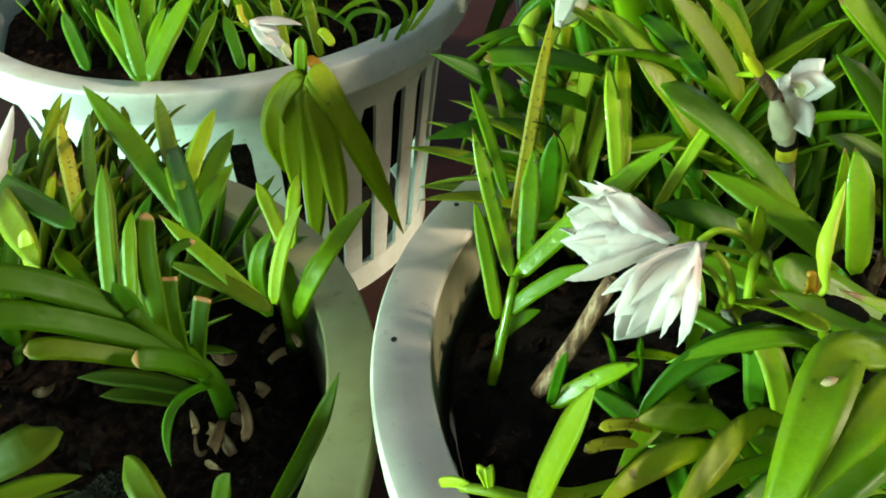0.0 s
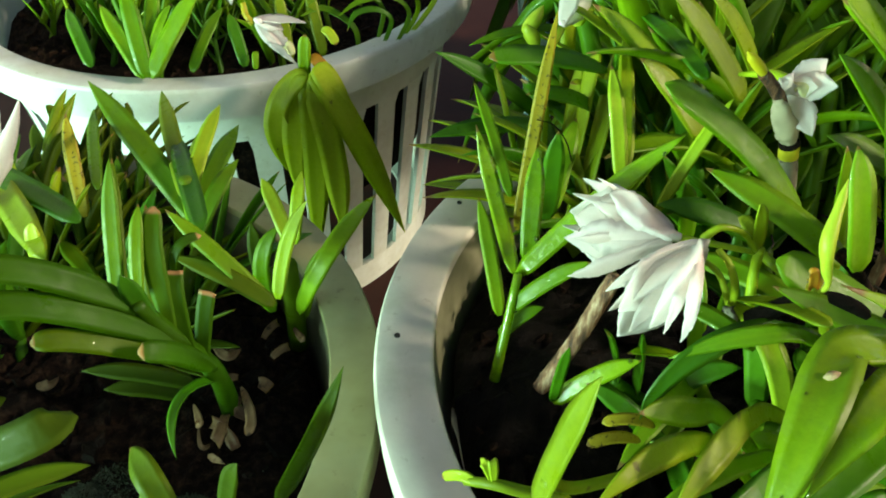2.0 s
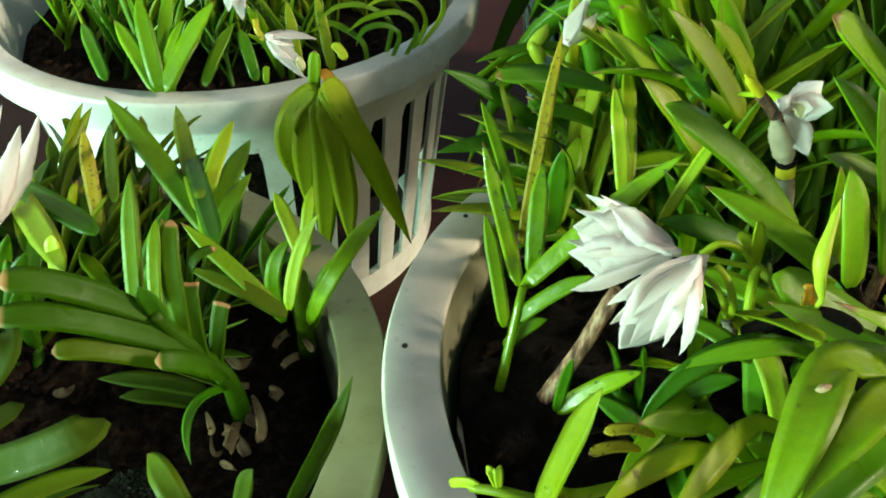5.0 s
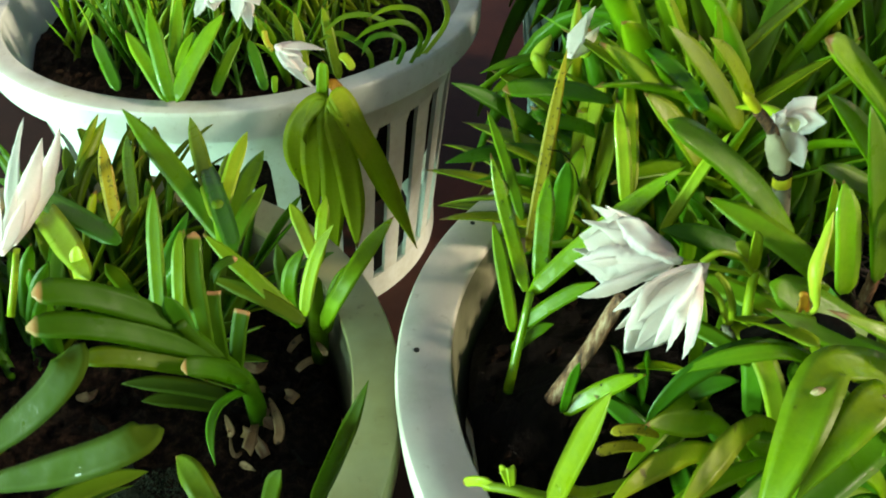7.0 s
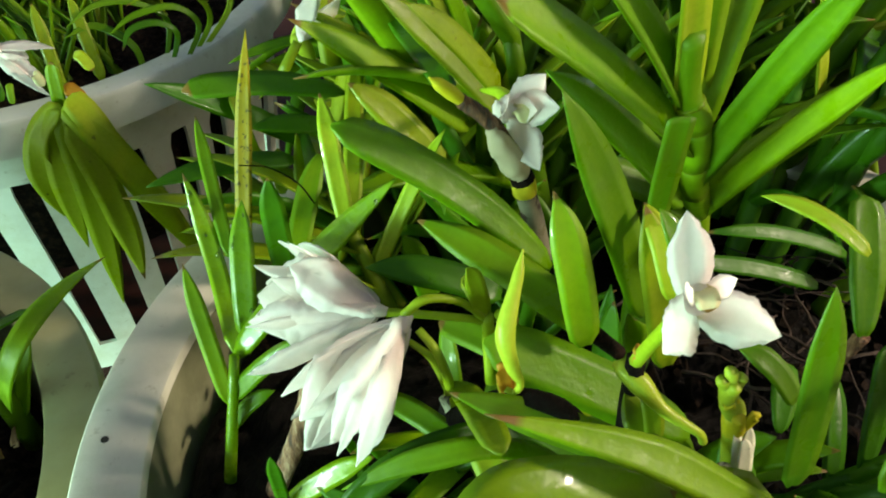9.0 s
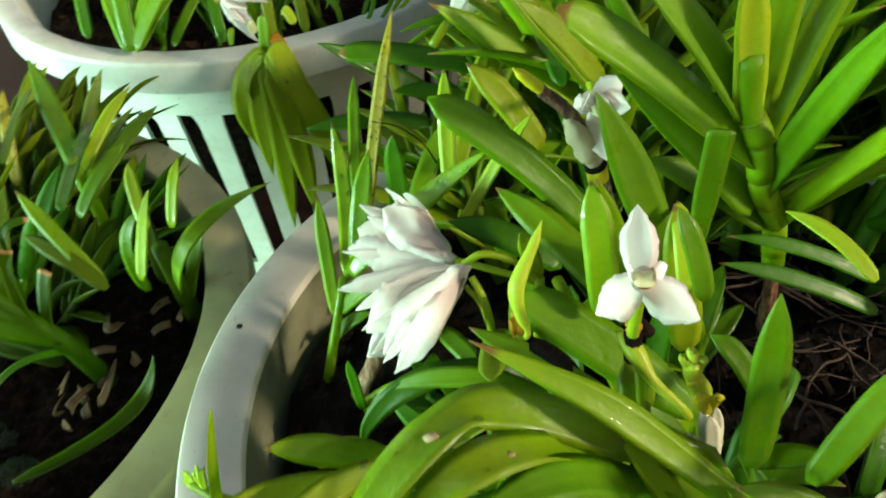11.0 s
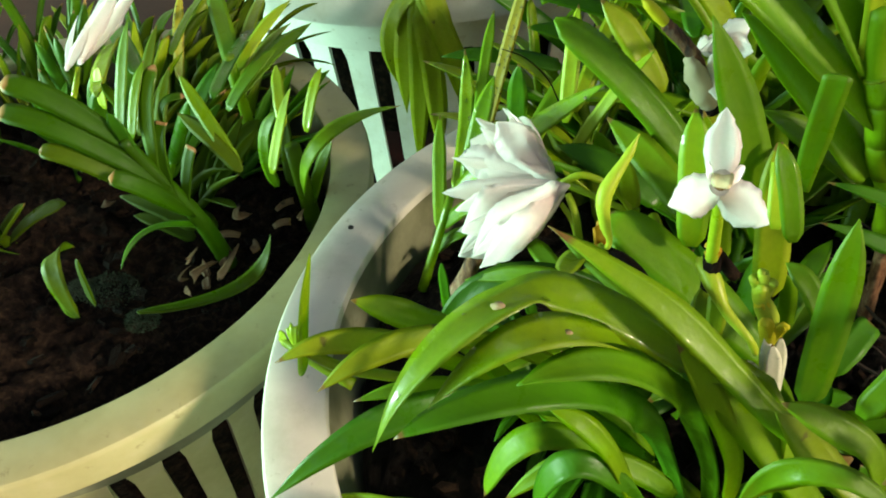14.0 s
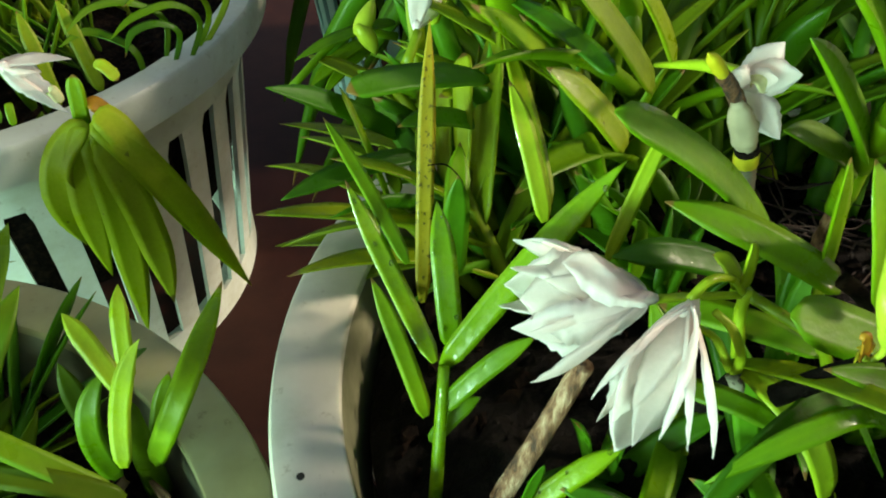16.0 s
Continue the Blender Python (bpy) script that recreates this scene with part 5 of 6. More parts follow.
leaf(S, (-0.0452, 0.0935, 0.1404), (-0.0605, 0.0850, 0.1368), 0.0031, mat=LEAF)
leaf(S, (-0.0450, 0.0935, 0.1386), (-0.0581, 0.0850, 0.1341), 0.0028, mat=LEAF)
leaf(S, (-0.0392, 0.0935, 0.1437), (-0.0629, 0.0850, 0.1436), 0.0027, mat=LEAF)
# dead brown woody orchid cane leaning on the potting mix
S = thing("orchid_shoot", (-0.0546, -0.0064, 0.1225), "dead brown woody orchid cane leaning on the potting mix", "orchid", "orchid shoots")
stem(S, smooth_points([(-0.0546, -0.0064, 0.1225), (-0.0494, -0.0058, 0.1344), (-0.0458, -0.0061, 0.1463), (-0.0448, -0.0063, 0.1495)]), 0.00153, 0.00129, CANE, "stalk")
# tiny lime sprouts at the rim
S = thing("orchid_shoot", (-0.0560, -0.0385, 0.1380), "tiny lime sprouts creeping over the pot rim", "orchid", "orchid shoots")
stem(S, smooth_points([(-0.0560, -0.0385, 0.1380), (-0.0620, -0.0380, 0.1400), (-0.0662, -0.0371, 0.1407), (-0.0700, -0.0350, 0.1385)]), 0.0010, 0.0007, LEAF_OLIVE, "stalk")
leaf(S, (-0.0680, -0.0365, 0.1395), (-0.0732, -0.0325, 0.1355), 0.0016, mat=LEAF_LIME, kind="blunt")
leaf(S, (-0.0662, -0.0371, 0.1405), (-0.0665, -0.0354, 0.1440), 0.0014, mat=LEAF_LIME, kind="blunt")
leaf(S, (-0.0665, -0.0368, 0.1405), (-0.0680, -0.0350, 0.1430), 0.0013, mat=LEAF_LIME, kind="blunt")
leaf(S, (-0.0419, -0.0280, 0.1400), (-0.0500, -0.0285, 0.1420), 0.0018, mat=LEAF_YELLOW, kind="blunt")
leaf(S, (-0.0439, -0.0290, 0.1380), (-0.0524, -0.0308, 0.1400), 0.0018, mat=LEAF_YELLOW, kind="blunt")
# fallen white petal lying among the leaves
S = thing("orchid_shoot", (-0.0475, 0.0638, 0.1258), "fallen white petal lying among the leaves", "orchid", "orchid shoots")
flower(S, (-0.0475, 0.0638, 0.1258), [(-0.0416, 0.0638, 0.1261)], 0.0038)
# bright green orchid shoot rising in the wide pot
S = thing("orchid_shoot", (-0.1563, 0.113, 0.1208), "bright green orchid shoot rising in the wide pot", "orchid", "orchid shoots")
leaf(S, (-0.1563, 0.1130, 0.1208), (-0.1726, 0.1357, 0.1335), 0.0051, mat=LEAF)
leaf(S, (-0.1555, 0.1130, 0.1208), (-0.1613, 0.1292, 0.1437), 0.0053, mat=LEAF)
leaf(S, (-0.1546, 0.1130, 0.1208), (-0.1373, 0.1254, 0.1437), 0.0055, mat=LEAF)
leaf(S, (-0.1537, 0.1129, 0.1208), (-0.1437, 0.1326, 0.1335), 0.0051, mat=LEAF)
leaf(S, (-0.1551, 0.1137, 0.1208), (-0.1522, 0.1354, 0.1462), 0.0045, mat=LEAF)
leaf(S, (-0.1543, 0.1158, 0.1250), (-0.1476, 0.1258, 0.1377), 0.0032, mat=LEAF)
leaf(S, (-0.1430, 0.1160, 0.1208), (-0.1347, 0.1322, 0.1335), 0.0038, mat=LEAF)
leaf(S, (-0.1277, 0.1189, 0.1208), (-0.1323, 0.1282, 0.1335), 0.0038, mat=LEAF_DARK)
leaf(S, (-0.1740, 0.1206, 0.1208), (-0.1863, 0.1431, 0.1292), 0.0045, mat=LEAF_DARK)
leaf(S, (-0.1244, 0.1170, 0.1208), (-0.1240, 0.1200, 0.1250), 0.0020, mat=LEAF)
# dry orchid shoot hanging over the rim with long drooping leaves
S = thing("orchid_shoot", (-0.109, 0.1037, 0.1144), "dry orchid shoot hanging over the rim with long drooping leaves", "orchid", "orchid shoots")
leaf(S, (-0.1090, 0.1037, 0.1144), (-0.1068, 0.1062, 0.1370), 0.0037, mat=LEAF, kind="blunt")
leaf(S, (-0.1070, 0.1020, 0.1271), (-0.1162, 0.0994, 0.0963), 0.0076, mat=LEAF_HANG, mid=(-0.1169, 0.1020, 0.1146))
leaf(S, (-0.1070, 0.1012, 0.1266), (-0.1134, 0.0986, 0.0854), 0.0076, mat=LEAF_HANG, mid=(-0.1119, 0.1003, 0.1116))
leaf(S, (-0.1066, 0.1003, 0.1252), (-0.1101, 0.0969, 0.0646), 0.0076, mat=LEAF_HANG, mid=(-0.1068, 0.0978, 0.1006))
leaf(S, (-0.1055, 0.0994, 0.1238), (-0.1013, 0.0960, 0.0739), 0.0076, mat=LEAF_HANG, mid=(-0.1014, 0.0969, 0.1010))
leaf(S, (-0.1052, 0.1012, 0.1285), (-0.0814, 0.0952, 0.0741), 0.0076, mat=LEAF_HANG, mid=(-0.0954, 0.0969, 0.1124))
leaf(S, (-0.1043, 0.1020, 0.1298), (-0.0959, 0.0978, 0.1046), 0.0069, mat=LEAF_HANG, mid=(-0.0990, 0.0986, 0.1213))
flower(S, (-0.1207, 0.1122, 0.1386), [(-0.1066, 0.1113, 0.1378), (-0.1102, 0.1071, 0.1275), (-0.1117, 0.1096, 0.1321), (-0.1135, 0.1114, 0.1358)], 0.0057, (0.6, 0.55, 1.1, 1.2))
leaf(S, (-0.1129, 0.1088, 0.1324), (-0.1111, 0.1071, 0.1303), 0.0025, mat=LIP, kind='blunt', name='lip')
stem(S, smooth_points([(-0.1217, 0.1122, 0.1375), (-0.1236, 0.1131, 0.1398), (-0.1241, 0.1148, 0.1425)]), 0.00100, 0.00084, LEAF_YELLOW, 'stalk')
leaf(S, (-0.1027, 0.1105, 0.1362), (-0.0985, 0.1071, 0.1333), 0.0028, mat=LEAF_LIME, kind="blunt")
leaf(S, (-0.1062, 0.1054, 0.1298), (-0.1023, 0.1046, 0.1264), 0.0037, mat=ORANGE, kind="blunt")
# white orchid flowers in the wide pot
S = thing("orchid_shoot", (-0.1474, 0.1488, 0.1396), "white orchid flowers in the wide pot", "orchid", "orchid shoots")
flower(S, (-0.1361, 0.1488, 0.1413), [(-0.1348, 0.1445, 0.1286), (-0.1389, 0.1445, 0.1317), (-0.1306, 0.1445, 0.1374)], 0.0066)
flower(S, (-0.1474, 0.1488, 0.1396), [(-0.1529, 0.1462, 0.1327), (-0.1460, 0.1462, 0.1349), (-0.1416, 0.1462, 0.1387)], 0.0063)
# tuft of thin arching grassy leaves in the wide pot
S = thing("orchid_shoot", (-0.0836, 0.138, 0.1165), "tuft of thin arching grassy leaves in the wide pot", "orchid", "orchid shoots")
strap(S, [(-0.0836, 0.1380, 0.1165), (-0.0785, 0.1435, 0.1250), (-0.0840, 0.1421, 0.1318), (-0.0940, 0.1383, 0.1318), (-0.1004, 0.1337, 0.1292)], 0.0023, LEAF)
strap(S, [(-0.0816, 0.1420, 0.1165), (-0.0756, 0.1477, 0.1250), (-0.0793, 0.1468, 0.1335), (-0.0885, 0.1455, 0.1352), (-0.0959, 0.1410, 0.1335)], 0.0023, LEAF)
strap(S, [(-0.0874, 0.1382, 0.1165), (-0.0842, 0.1396, 0.1250), (-0.0887, 0.1385, 0.1292), (-0.0950, 0.1355, 0.1292), (-0.0979, 0.1322, 0.1250)], 0.0023, LEAF_DARK)
strap(S, [(-0.0893, 0.1403, 0.1165), (-0.0870, 0.1446, 0.1267), (-0.0941, 0.1430, 0.1335), (-0.1030, 0.1396, 0.1352), (-0.1097, 0.1312, 0.1335)], 0.0023, LEAF)
strap(S, [(-0.0797, 0.1439, 0.1165), (-0.0707, 0.1518, 0.1250), (-0.0696, 0.1548, 0.1318), (-0.0733, 0.1610, 0.1352)], 0.0023, LEAF_LIME)
strap(S, [(-0.0949, 0.1365, 0.1165), (-0.0962, 0.1360, 0.1250), (-0.1054, 0.1399, 0.1292), (-0.1122, 0.1341, 0.1292)], 0.0026, LEAF)
leaf(S, (-0.1160, 0.1297, 0.1165), (-0.1189, 0.1388, 0.1377), 0.0037, mat=LEAF_OLIVE)
leaf(S, (-0.1060, 0.1331, 0.1165), (-0.1103, 0.1428, 0.1377), 0.0037, mat=LEAF_OLIVE)
# white tubular orchid flower on an upright stalk
S = thing("orchid_shoot", (-0.1665, 0.0174, 0.125), "white tubular orchid flower on an upright stalk", "orchid", "orchid shoots")
flower(S, (-0.1647, 0.0264, 0.1377), [(-0.1690, 0.0555, 0.1505), (-0.1593, 0.0509, 0.1505), (-0.1617, 0.0466, 0.1505)], 0.0047)
flower(S, (-0.1657, 0.0228, 0.1377), [(-0.1675, 0.0339, 0.1462), (-0.1610, 0.0307, 0.1462), (-0.1643, 0.0348, 0.1462)], 0.0033)
stem(S, smooth_points([(-0.1665, 0.0174, 0.1250), (-0.1634, 0.0245, 0.1377)]), 0.00084, 0.00070, LEAF_LIME, 'stalk')
# dark dead flower stub on the potting mix
S = thing("orchid_shoot", (-0.0131, -0.01, 0.1573), "dark dead flower stub on the potting mix", "orchid", "orchid shoots")
stem(S, smooth_points([(-0.0131, -0.0100, 0.1573), (-0.0109, -0.0115, 0.1556), (-0.0069, -0.0110, 0.1505)]), 0.00115, 0.00097, CHIP, 'stalk')
# grey withered stub between the leaves
S = thing("orchid_shoot", (-0.0292, -0.014, 0.1505), "grey withered stub between the leaves", "orchid", "orchid shoots")
stem(S, smooth_points([(-0.0292, -0.0140, 0.1505), (-0.0287, -0.0149, 0.1488), (-0.0276, -0.0140, 0.1437)]), 0.00102, 0.00086, BARE, 'stalk')
# crumpled brown withered flower on a stalk
S = thing("orchid_shoot", (0.0240, -0.0400, 0.1600), "crumpled brown withered flower on a yellow stalk", "orchid", "orchid shoots")
stem(S, smooth_points([(0.0240, -0.0400, 0.1600), (0.0190, -0.0428, 0.1690), (0.0157, -0.0443, 0.1702), (0.0126, -0.0452, 0.1708)]), 0.0010, 0.0009, LEAF_YELLOW, "stalk", "yellow stalk")
stem(S, smooth_points([(0.0128, -0.0452, 0.1708), (0.0112, -0.0455, 0.1712), (0.0101, -0.0462, 0.1708), (0.0090, -0.0477, 0.1696)]), 0.0009, 0.0011, CANE, "flower", "crumpled brown withered flower")
for k, (tip, w) in enumerate((((0.0108, -0.0441, 0.1722), 0.0014), ((0.0087, -0.0482, 0.1691), 0.0012), ((0.0096, -0.0476, 0.1704), 0.0013), ((0.0089, -0.0474, 0.1690), 0.0013))):
    v, f = leaf_mesh(curve_points((0.0122, -0.0453, 0.1709), tip, 0.0005 - 0.0003 * k, 14), w, CAMWARD + Vector((0.5 * (k - 1.5), 0, 0)), thick=0.14, fold=0.6, kind="petal", ruffle=0.2, twist=2.2 - 1.2 * k)
    with_lines(mesh_part("petal", v, f, TAN, S, "shrivelled brown petal"))

# ---- bark chips on the potting mix ----
def chips(x, y, z, radius, count, seed, label):
    """Loose angular bark chips strewn over the mix, one mesh."""
    r = random.Random(seed)
    verts, faces = [], []
    for i in range(count):
        a, d = r.uniform(0, 2 * math.pi), radius * math.sqrt(r.random())
        c = Vector((x + d * math.cos(a), y + d * math.sin(a), z + r.uniform(0.0, 0.0055)))
        s = r.choice((0.0007, 0.0009, 0.0012, 0.0016, 0.0024))
        m = Euler((r.uniform(-0.6, 0.6), r.uniform(-0.6, 0.6), r.uniform(0, 6))).to_matrix()
        k = len(verts)
        for zz, sc in ((-0.25, 1.0), (0.25, 0.8)):
            for q in range(5):
                an = q * 2 * math.pi / 5 + r.uniform(-0.3, 0.3)
                verts.append(c + m @ Vector((s * 1.5 * sc * math.cos(an), s * sc * 0.75 * math.sin(an), s * zz)))
        faces += [tuple(k + q for q in reversed(range(5))), tuple(k + 5 + q for q in range(5))] + [(k + q, k + (q + 1) % 5, k + 5 + (q + 1) % 5, k + 5 + q) for q in range(5)]
    ob = mesh_part("bark_chips", verts, faces, CHIP, None, smooth=False)
    return tagged(ob, label, "bark chips", "", "stuff")


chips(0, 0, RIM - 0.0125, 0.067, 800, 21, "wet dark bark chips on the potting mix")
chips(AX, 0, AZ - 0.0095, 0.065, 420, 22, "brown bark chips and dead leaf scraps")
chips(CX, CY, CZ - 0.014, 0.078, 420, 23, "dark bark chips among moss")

# ---- grey green moss on the mix ----
MOSS = rough_material("moss", [(0.35, (0.01, 0.016, 0.008)), (0.6, (0.03, 0.045, 0.026)), (0.95, (0.09, 0.12, 0.08))], 900, 0.9, 0.6, 0.05)


def moss(x, y, z, radius, count, seed):
    """A low tuft of tiny upright blades, one mesh."""
    r = random.Random(seed)
    verts, faces = [], []
    for _ in range(count):
        a, d = r.uniform(0, 6.28), radius * math.sqrt(r.random())
        c = Vector((x + d * math.cos(a), y + d * math.sin(a) * 0.8, z + 0.002 * (1 - (d / radius) ** 2)))
        lean = Vector((r.uniform(-1, 1), r.uniform(-1, 1), r.uniform(0.4, 1.4))).normalized() * r.uniform(0.0003, 0.0009)
        side = lean.cross(Vector((r.uniform(-1, 1), r.uniform(-1, 1), 0.3))).normalized() * 0.00012
        k = len(verts)
        verts += [c - side, c + side, c + lean + side * 0.3, c + lean - side * 0.3, c + lean.cross(side).normalized() * 0.0002]
        faces += [(k, k + 1, k + 2, k + 3), (k + 1, k + 4, k + 2), (k + 4, k, k + 3), (k + 4, k + 3, k + 2)]
    ob = mesh_part("moss", verts, faces, MOSS, None, smooth=False)
    return tagged(ob, "grey green moss tuft on the dark potting mix", "moss", "moss tufts", "stuff")


moss(-0.1284, -0.0192, 0.1140, 0.0065, 700, 60)
moss(-0.1345, -0.0214, 0.1140, 0.004, 700, 61)
moss(-0.1161, -0.0242, 0.1140, 0.004, 700, 62)

# ---- fine roots over the mix ----
def roots(x, y, z, spread, count, seed, label):
    """Thin wandering roots lying on the mix, one mesh."""
    r = random.Random(seed)
    verts, faces = [], []
    for _ in range(count):
        p = Vector((x + r.uniform(-1, 1) * spread, y + r.uniform(-1, 1) * spread, z))
        a = r.uniform(0, 6.28)
        line = []
        for _ in range(9):
            line.append(p.copy())
            a += r.uniform(-0.5, 0.5)
            p = p + Vector((math.cos(a), math.sin(a), 0)) * 0.0028 + Vector((0, 0, r.uniform(-0.0008, 0.0008)))
        v, f = tube(smooth_points(line, 3), [r.uniform(0.00012, 0.00035)] * 25, 5)
        k = len(verts)
        verts += v
        faces += [tuple(i + k for i in q) for q in f]
    ob = mesh_part("roots", verts, faces, ROOT, None)
    return tagged(ob, label, "roots", "", "stuff")


roots(0.032, 0.03, RIM - 0.003, 0.026, 45, 51, "thin tangled brown roots on the wet potting mix")

# ---- filler growth ----
def grow(count, x0, y0, rmax, z, seed, keep, height, length, width, mats, spread=(45, 65), sag=(0.0, 0.3), lean=0.35, aim=(0, 0)):
    """Scatter shoots over a pot where keep(x, y) allows, leaning outwards and towards aim."""
    r = random.Random(seed)
    made = []
    while len(made) < count:
        a, d = r.uniform(0, 2 * math.pi), rmax * math.sqrt(r.random())
        x, y = d * math.cos(a), d * math.sin(a)
        if not keep(x, y):
            continue
        h = r.uniform(*height)
        tilt = Vector((x * lean + aim[0] * h + r.uniform(-0.25, 0.25) * h, y * lean + aim[1] * h + r.uniform(-0.25, 0.25) * h, 0))
        base = Vector((x0 + x, y0 + y, z))
        made.append(shoot(base, base + Vector((0, 0, h)) + tilt, r.choice((4, 5, 6)), r.uniform(*length), r.uniform(*width), r.uniform(0, 180), r.uniform(*spread), r.uniform(*sag), r.choice(mats), r))
    return made


def thicket(shoots, label):
    """Growth too dense to count: the shoots' leaves and canes joined into one mesh."""
    verts, faces, slots, along, across, mats = [], [], [], [], [], []
    for sh in shoots:
        for ob in list(sh.children):
            me = ob.data
            k = len(verts)
            verts += [tuple(v.co + ORIGIN[sh]) for v in me.vertices]
            faces += [tuple(q + k for q in p.vertices) for p in me.polygons]
            if me.materials[0] not in mats:
                mats.append(me.materials[0])
            slots += [mats.index(me.materials[0])] * len(me.polygons)
            for name, out in (("along", along), ("across", across)):
                a = me.attributes.get(name)
                out += [a.data[i].value for i in range(len(me.vertices))] if a else [0.5] * len(me.vertices)
            bpy.data.objects.remove(ob)
        bpy.data.objects.remove(sh)
    me = bpy.data.meshes.new("foliage")
    me.from_pydata(verts, [], faces)
    for m in mats:
        me.materials.append(m)
    me.polygons.foreach_set("material_index", slots)
    me.polygons.foreach_set("use_smooth", [True] * len(slots))
    for name, out in (("along", along), ("across", across)):
        me.attributes.new(name, "FLOAT", "POINT").data.foreach_set("value", out)
    return tagged(new("orchid_thicket", me), label, "orchid", "", "stuff")


# back of the flowering pot: tall dense growth
grow(15, 0, 0, 0.068, RIM - 0.012, 31, lambda x, y: y > 0.043 and x > -0.014, (0.03, 0.05), (0.034, 0.046), (0.005, 0.0066), (LEAF_MID, LEAF, LEAF_MID, LEAF_OLIVE))
grow(16, 0, 0, 0.068, RIM - 0.012, 38, lambda x, y: y > 0.03 and -0.042 < x < -0.01, (0.018, 0.034), (0.026, 0.036), (0.0042, 0.0056), (LEAF_MID, LEAF_DARK, LEAF_OLIVE))
# its rear edge: shoots added leaning over the gap, to shade the wide pot
thicket(grow(26, 0, 0, 0.07, RIM - 0.012, 43, lambda x, y: y > 0.05 and x > 0.0, (0.036, 0.056), (0.036, 0.05), (0.005, 0.0065), (LEAF, LEAF_MID, LEAF_OLIVE), (40, 65), (0.0, 0.3), 0.4, (0.0, 0.9)), "dense green orchid leaves added behind the flowering pot to cast shade")
# middle: a little lower than the big leaves
grow(7, 0, 0, 0.066, RIM - 0.012, 32, lambda x, y: -0.03 < y <= 0.03 and -0.012 < x < 0.014, (0.006, 0.014), (0.018, 0.026), (0.0042, 0.0052), (LEAF_MID, LEAF_DARK, LEAF_MID))
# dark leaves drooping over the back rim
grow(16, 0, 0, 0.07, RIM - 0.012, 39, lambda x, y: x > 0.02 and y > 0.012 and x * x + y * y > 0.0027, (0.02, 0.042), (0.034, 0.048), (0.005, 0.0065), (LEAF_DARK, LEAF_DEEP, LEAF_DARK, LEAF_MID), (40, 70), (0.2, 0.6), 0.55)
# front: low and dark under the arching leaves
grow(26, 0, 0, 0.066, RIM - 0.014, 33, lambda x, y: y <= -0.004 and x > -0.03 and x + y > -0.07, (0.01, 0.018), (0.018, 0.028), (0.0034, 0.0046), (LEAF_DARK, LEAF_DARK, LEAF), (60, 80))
# the shaded pot beside it, its leaves in darkened greens
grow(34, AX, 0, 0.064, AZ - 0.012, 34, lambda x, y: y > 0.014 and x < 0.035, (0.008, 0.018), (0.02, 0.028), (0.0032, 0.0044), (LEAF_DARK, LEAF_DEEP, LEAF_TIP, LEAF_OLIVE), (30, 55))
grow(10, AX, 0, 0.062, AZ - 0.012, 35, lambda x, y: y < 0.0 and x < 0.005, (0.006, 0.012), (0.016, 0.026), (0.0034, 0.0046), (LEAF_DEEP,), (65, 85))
# the wide pot behind
grow(130, CX, CY, 0.07, CZ - 0.014, 36, lambda x, y: True, (0.008, 0.018), (0.018, 0.03), (0.0024, 0.0036), (LEAF, LEAF_MID, LEAF_DARK, LEAF_DARK, LEAF_OLIVE), (25, 50), (0.0, 0.2), -0.1)
thicket(grow(54, DX, DY, 0.072, DZ - 0.012, 37, lambda x, y: x > -0.05 or y > 0, (0.03, 0.062), (0.034, 0.05), (0.0045, 0.0062), (LEAF_DARK, LEAF_DARK, LEAF_MID, LEAF_DEEP), (40, 65), (0.1, 0.4), 0.3, (0.1, -0.35)), "dense green orchid leaves growing out of the teal pot, partly added for shade")

# front of the pot behind: stems added over the gap to block sun
thicket(grow(22, DX, DY, 0.072, DZ - 0.012, 42, lambda x, y: y < -0.03, (0.03, 0.06), (0.034, 0.05), (0.0045, 0.006), (LEAF_DARK, LEAF_MID, LEAF_DEEP), (40, 65), (0.1, 0.4), 0.3, (0.0, -0.7)), "dense green orchid leaves growing out of the teal pot, partly added for shade")
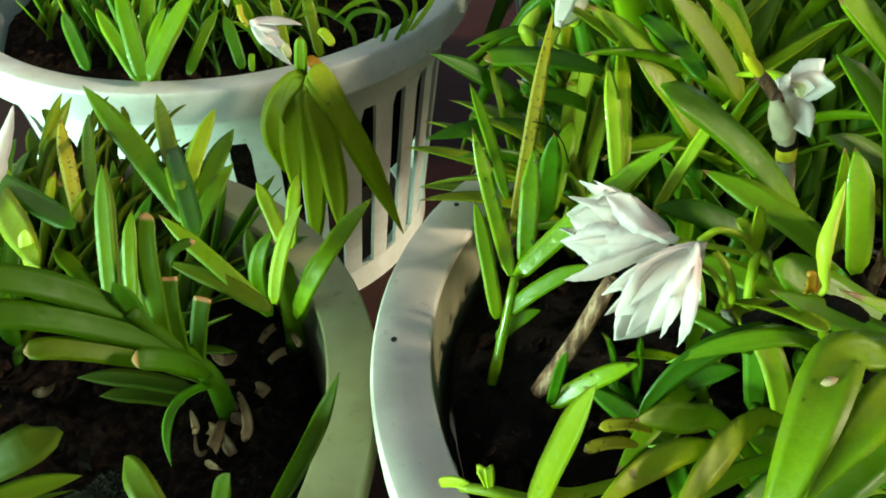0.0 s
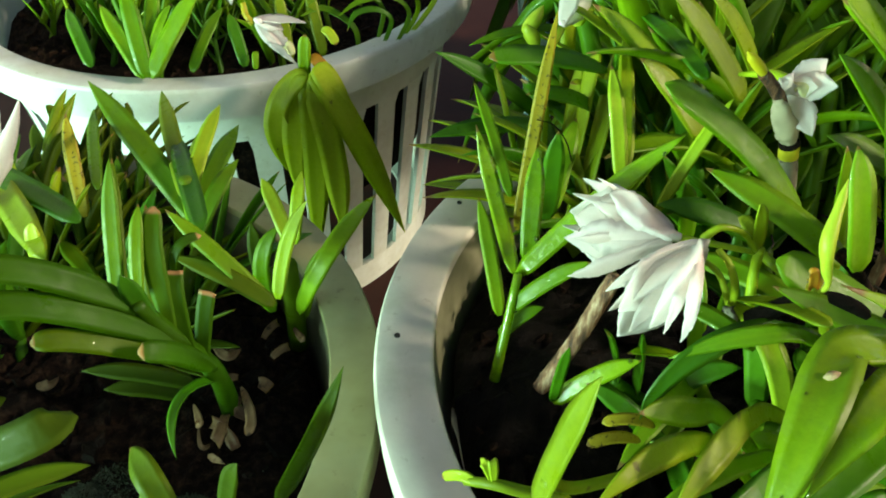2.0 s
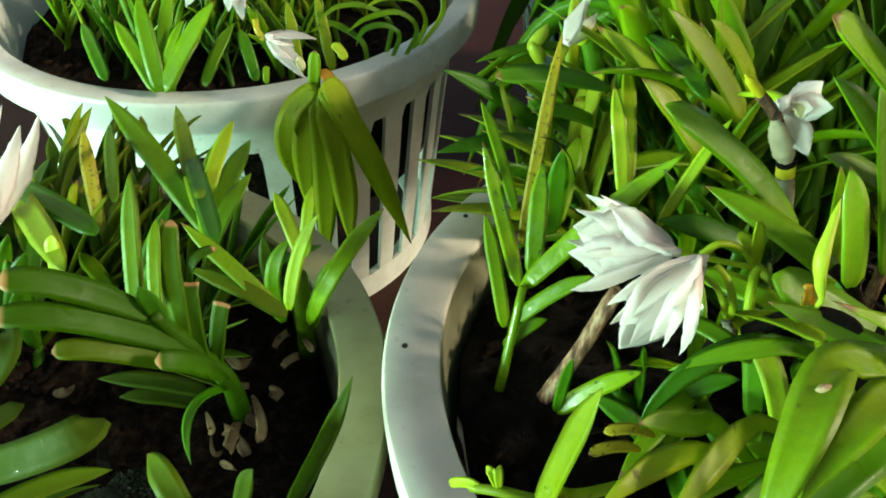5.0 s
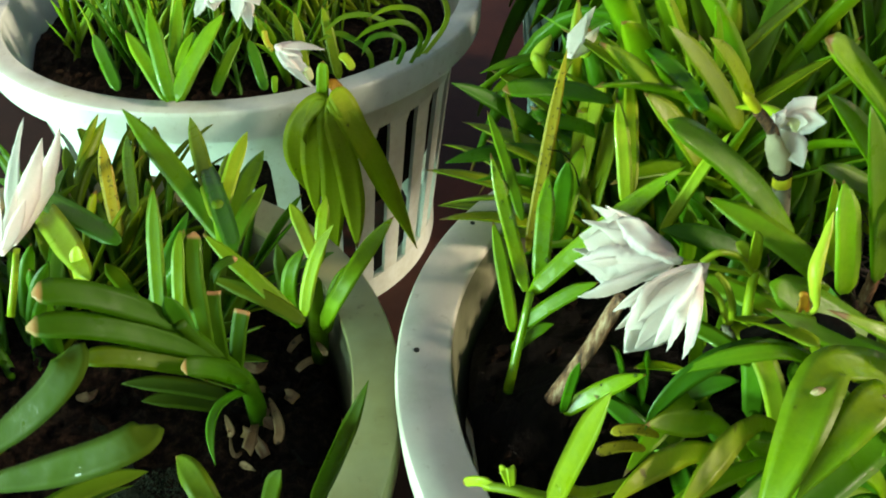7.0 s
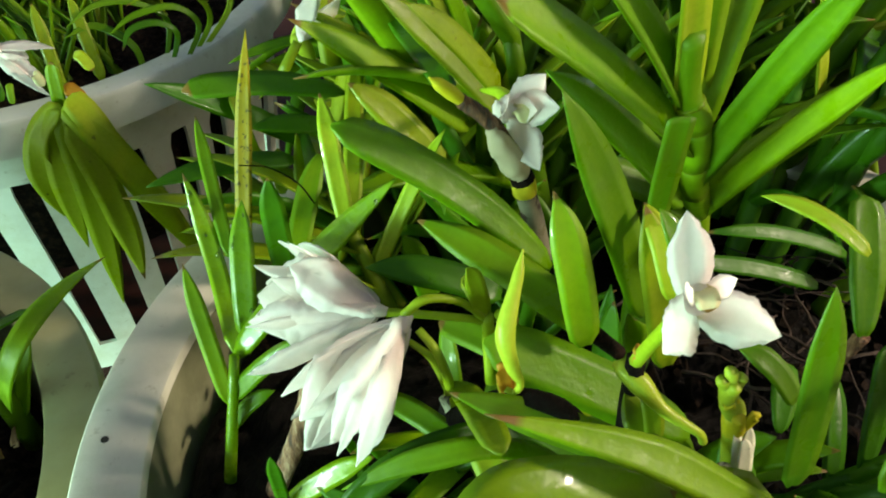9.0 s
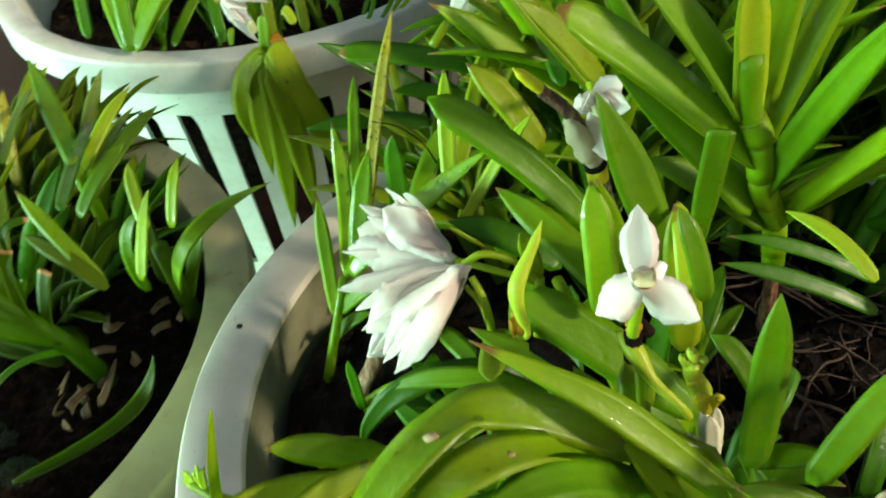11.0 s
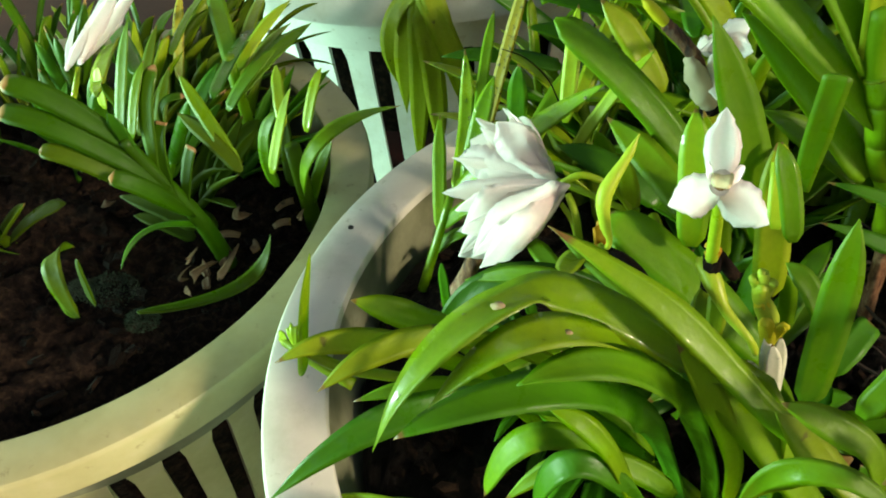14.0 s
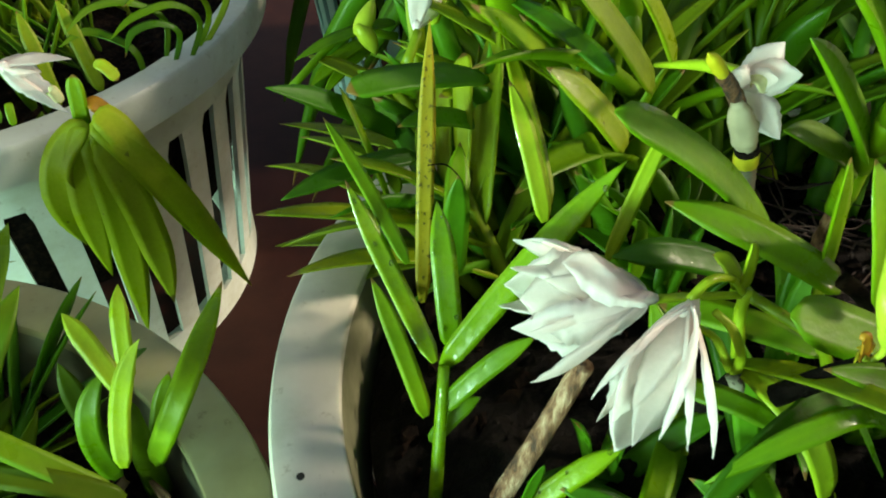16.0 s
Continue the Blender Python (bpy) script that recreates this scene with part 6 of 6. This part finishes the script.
# unseen low leaves added to both pots, blocking sun through the gap between
thicket(grow(36, DX, DY, 0.074, DZ - 0.01, 44, lambda x, y: y < -0.02 and x > -0.035, (0.02, 0.05), (0.04, 0.056), (0.005, 0.0065), (LEAF_DARK, LEAF_MID), (50, 85), (0.7, 1.4), 0.3, (-0.1, -1.5)), "dense green orchid leaves growing out of the teal pot, partly added for shade")
thicket(grow(30, 0, 0, 0.072, RIM - 0.01, 45, lambda x, y: y > 0.052 and x > -0.005, (0.012, 0.03), (0.038, 0.052), (0.005, 0.0065), (LEAF_DARK, LEAF_MID), (55, 90), (0.7, 1.4), 0.5, (0.0, 1.4)), "dense green orchid leaves added behind the flowering pot to cast shade")

# ---- beads of water on the wet leaves ----
WATER, wnodes, wlinks, wb = material("water", 0.02, 0.5)
wb.inputs["Transmission Weight"].default_value = 1.0
wb.inputs["IOR"].default_value = 1.33


def bead_mesh():
    v, f = [], []
    for i in range(4):
        a = math.pi / 2 * i / 4
        for k in range(8):
            q = 2 * math.pi * k / 8
            v.append((math.cos(a) * math.cos(q), math.cos(a) * math.sin(q), math.sin(a) * 0.7))
    v.append((0, 0, 0.7))
    for i in range(3):
        for k in range(8):
            f.append((i * 8 + k, i * 8 + (k + 1) % 8, i * 8 + 8 + (k + 1) % 8, i * 8 + 8 + k))
    f += [(24 + k, 24 + (k + 1) % 8, 32) for k in range(8)]
    f.append(tuple(reversed(range(8))))
    me = bpy.data.meshes.new("water_bead")
    me.from_pydata(v, [], f)
    me.materials.append(WATER)
    me.polygons.foreach_set("use_smooth", [True] * len(me.polygons))
    return me


BEAD = bead_mesh()
wet = random.Random(77)
for ob in [o for o in scene.objects if o.name.split(".")[0] == "leaf" and o.data.materials[0] in (LEAF_WET, LEAF_SPOT)]:
    rings = len(ob.data.vertices) // 8
    for _ in range(7):
        k = wet.randint(2, rings - 3) * 8 + wet.choice((1, 2, 3))
        p = ob.data.vertices[k].co
        nrm = ob.data.vertices[k].normal
        o = new("water_bead", BEAD)
        o.parent = ob
        s = wet.choice((0.00018, 0.00024, 0.0003, 0.0004))
        o.matrix_local = Matrix.Translation(p + Vector((wet.uniform(-1, 1), wet.uniform(-1, 1), 0)) * 0.0003) @ nrm.to_track_quat("Z", "Y").to_matrix().to_4x4() @ Matrix.Diagonal((s, s * wet.uniform(1, 1.8), s, 1))
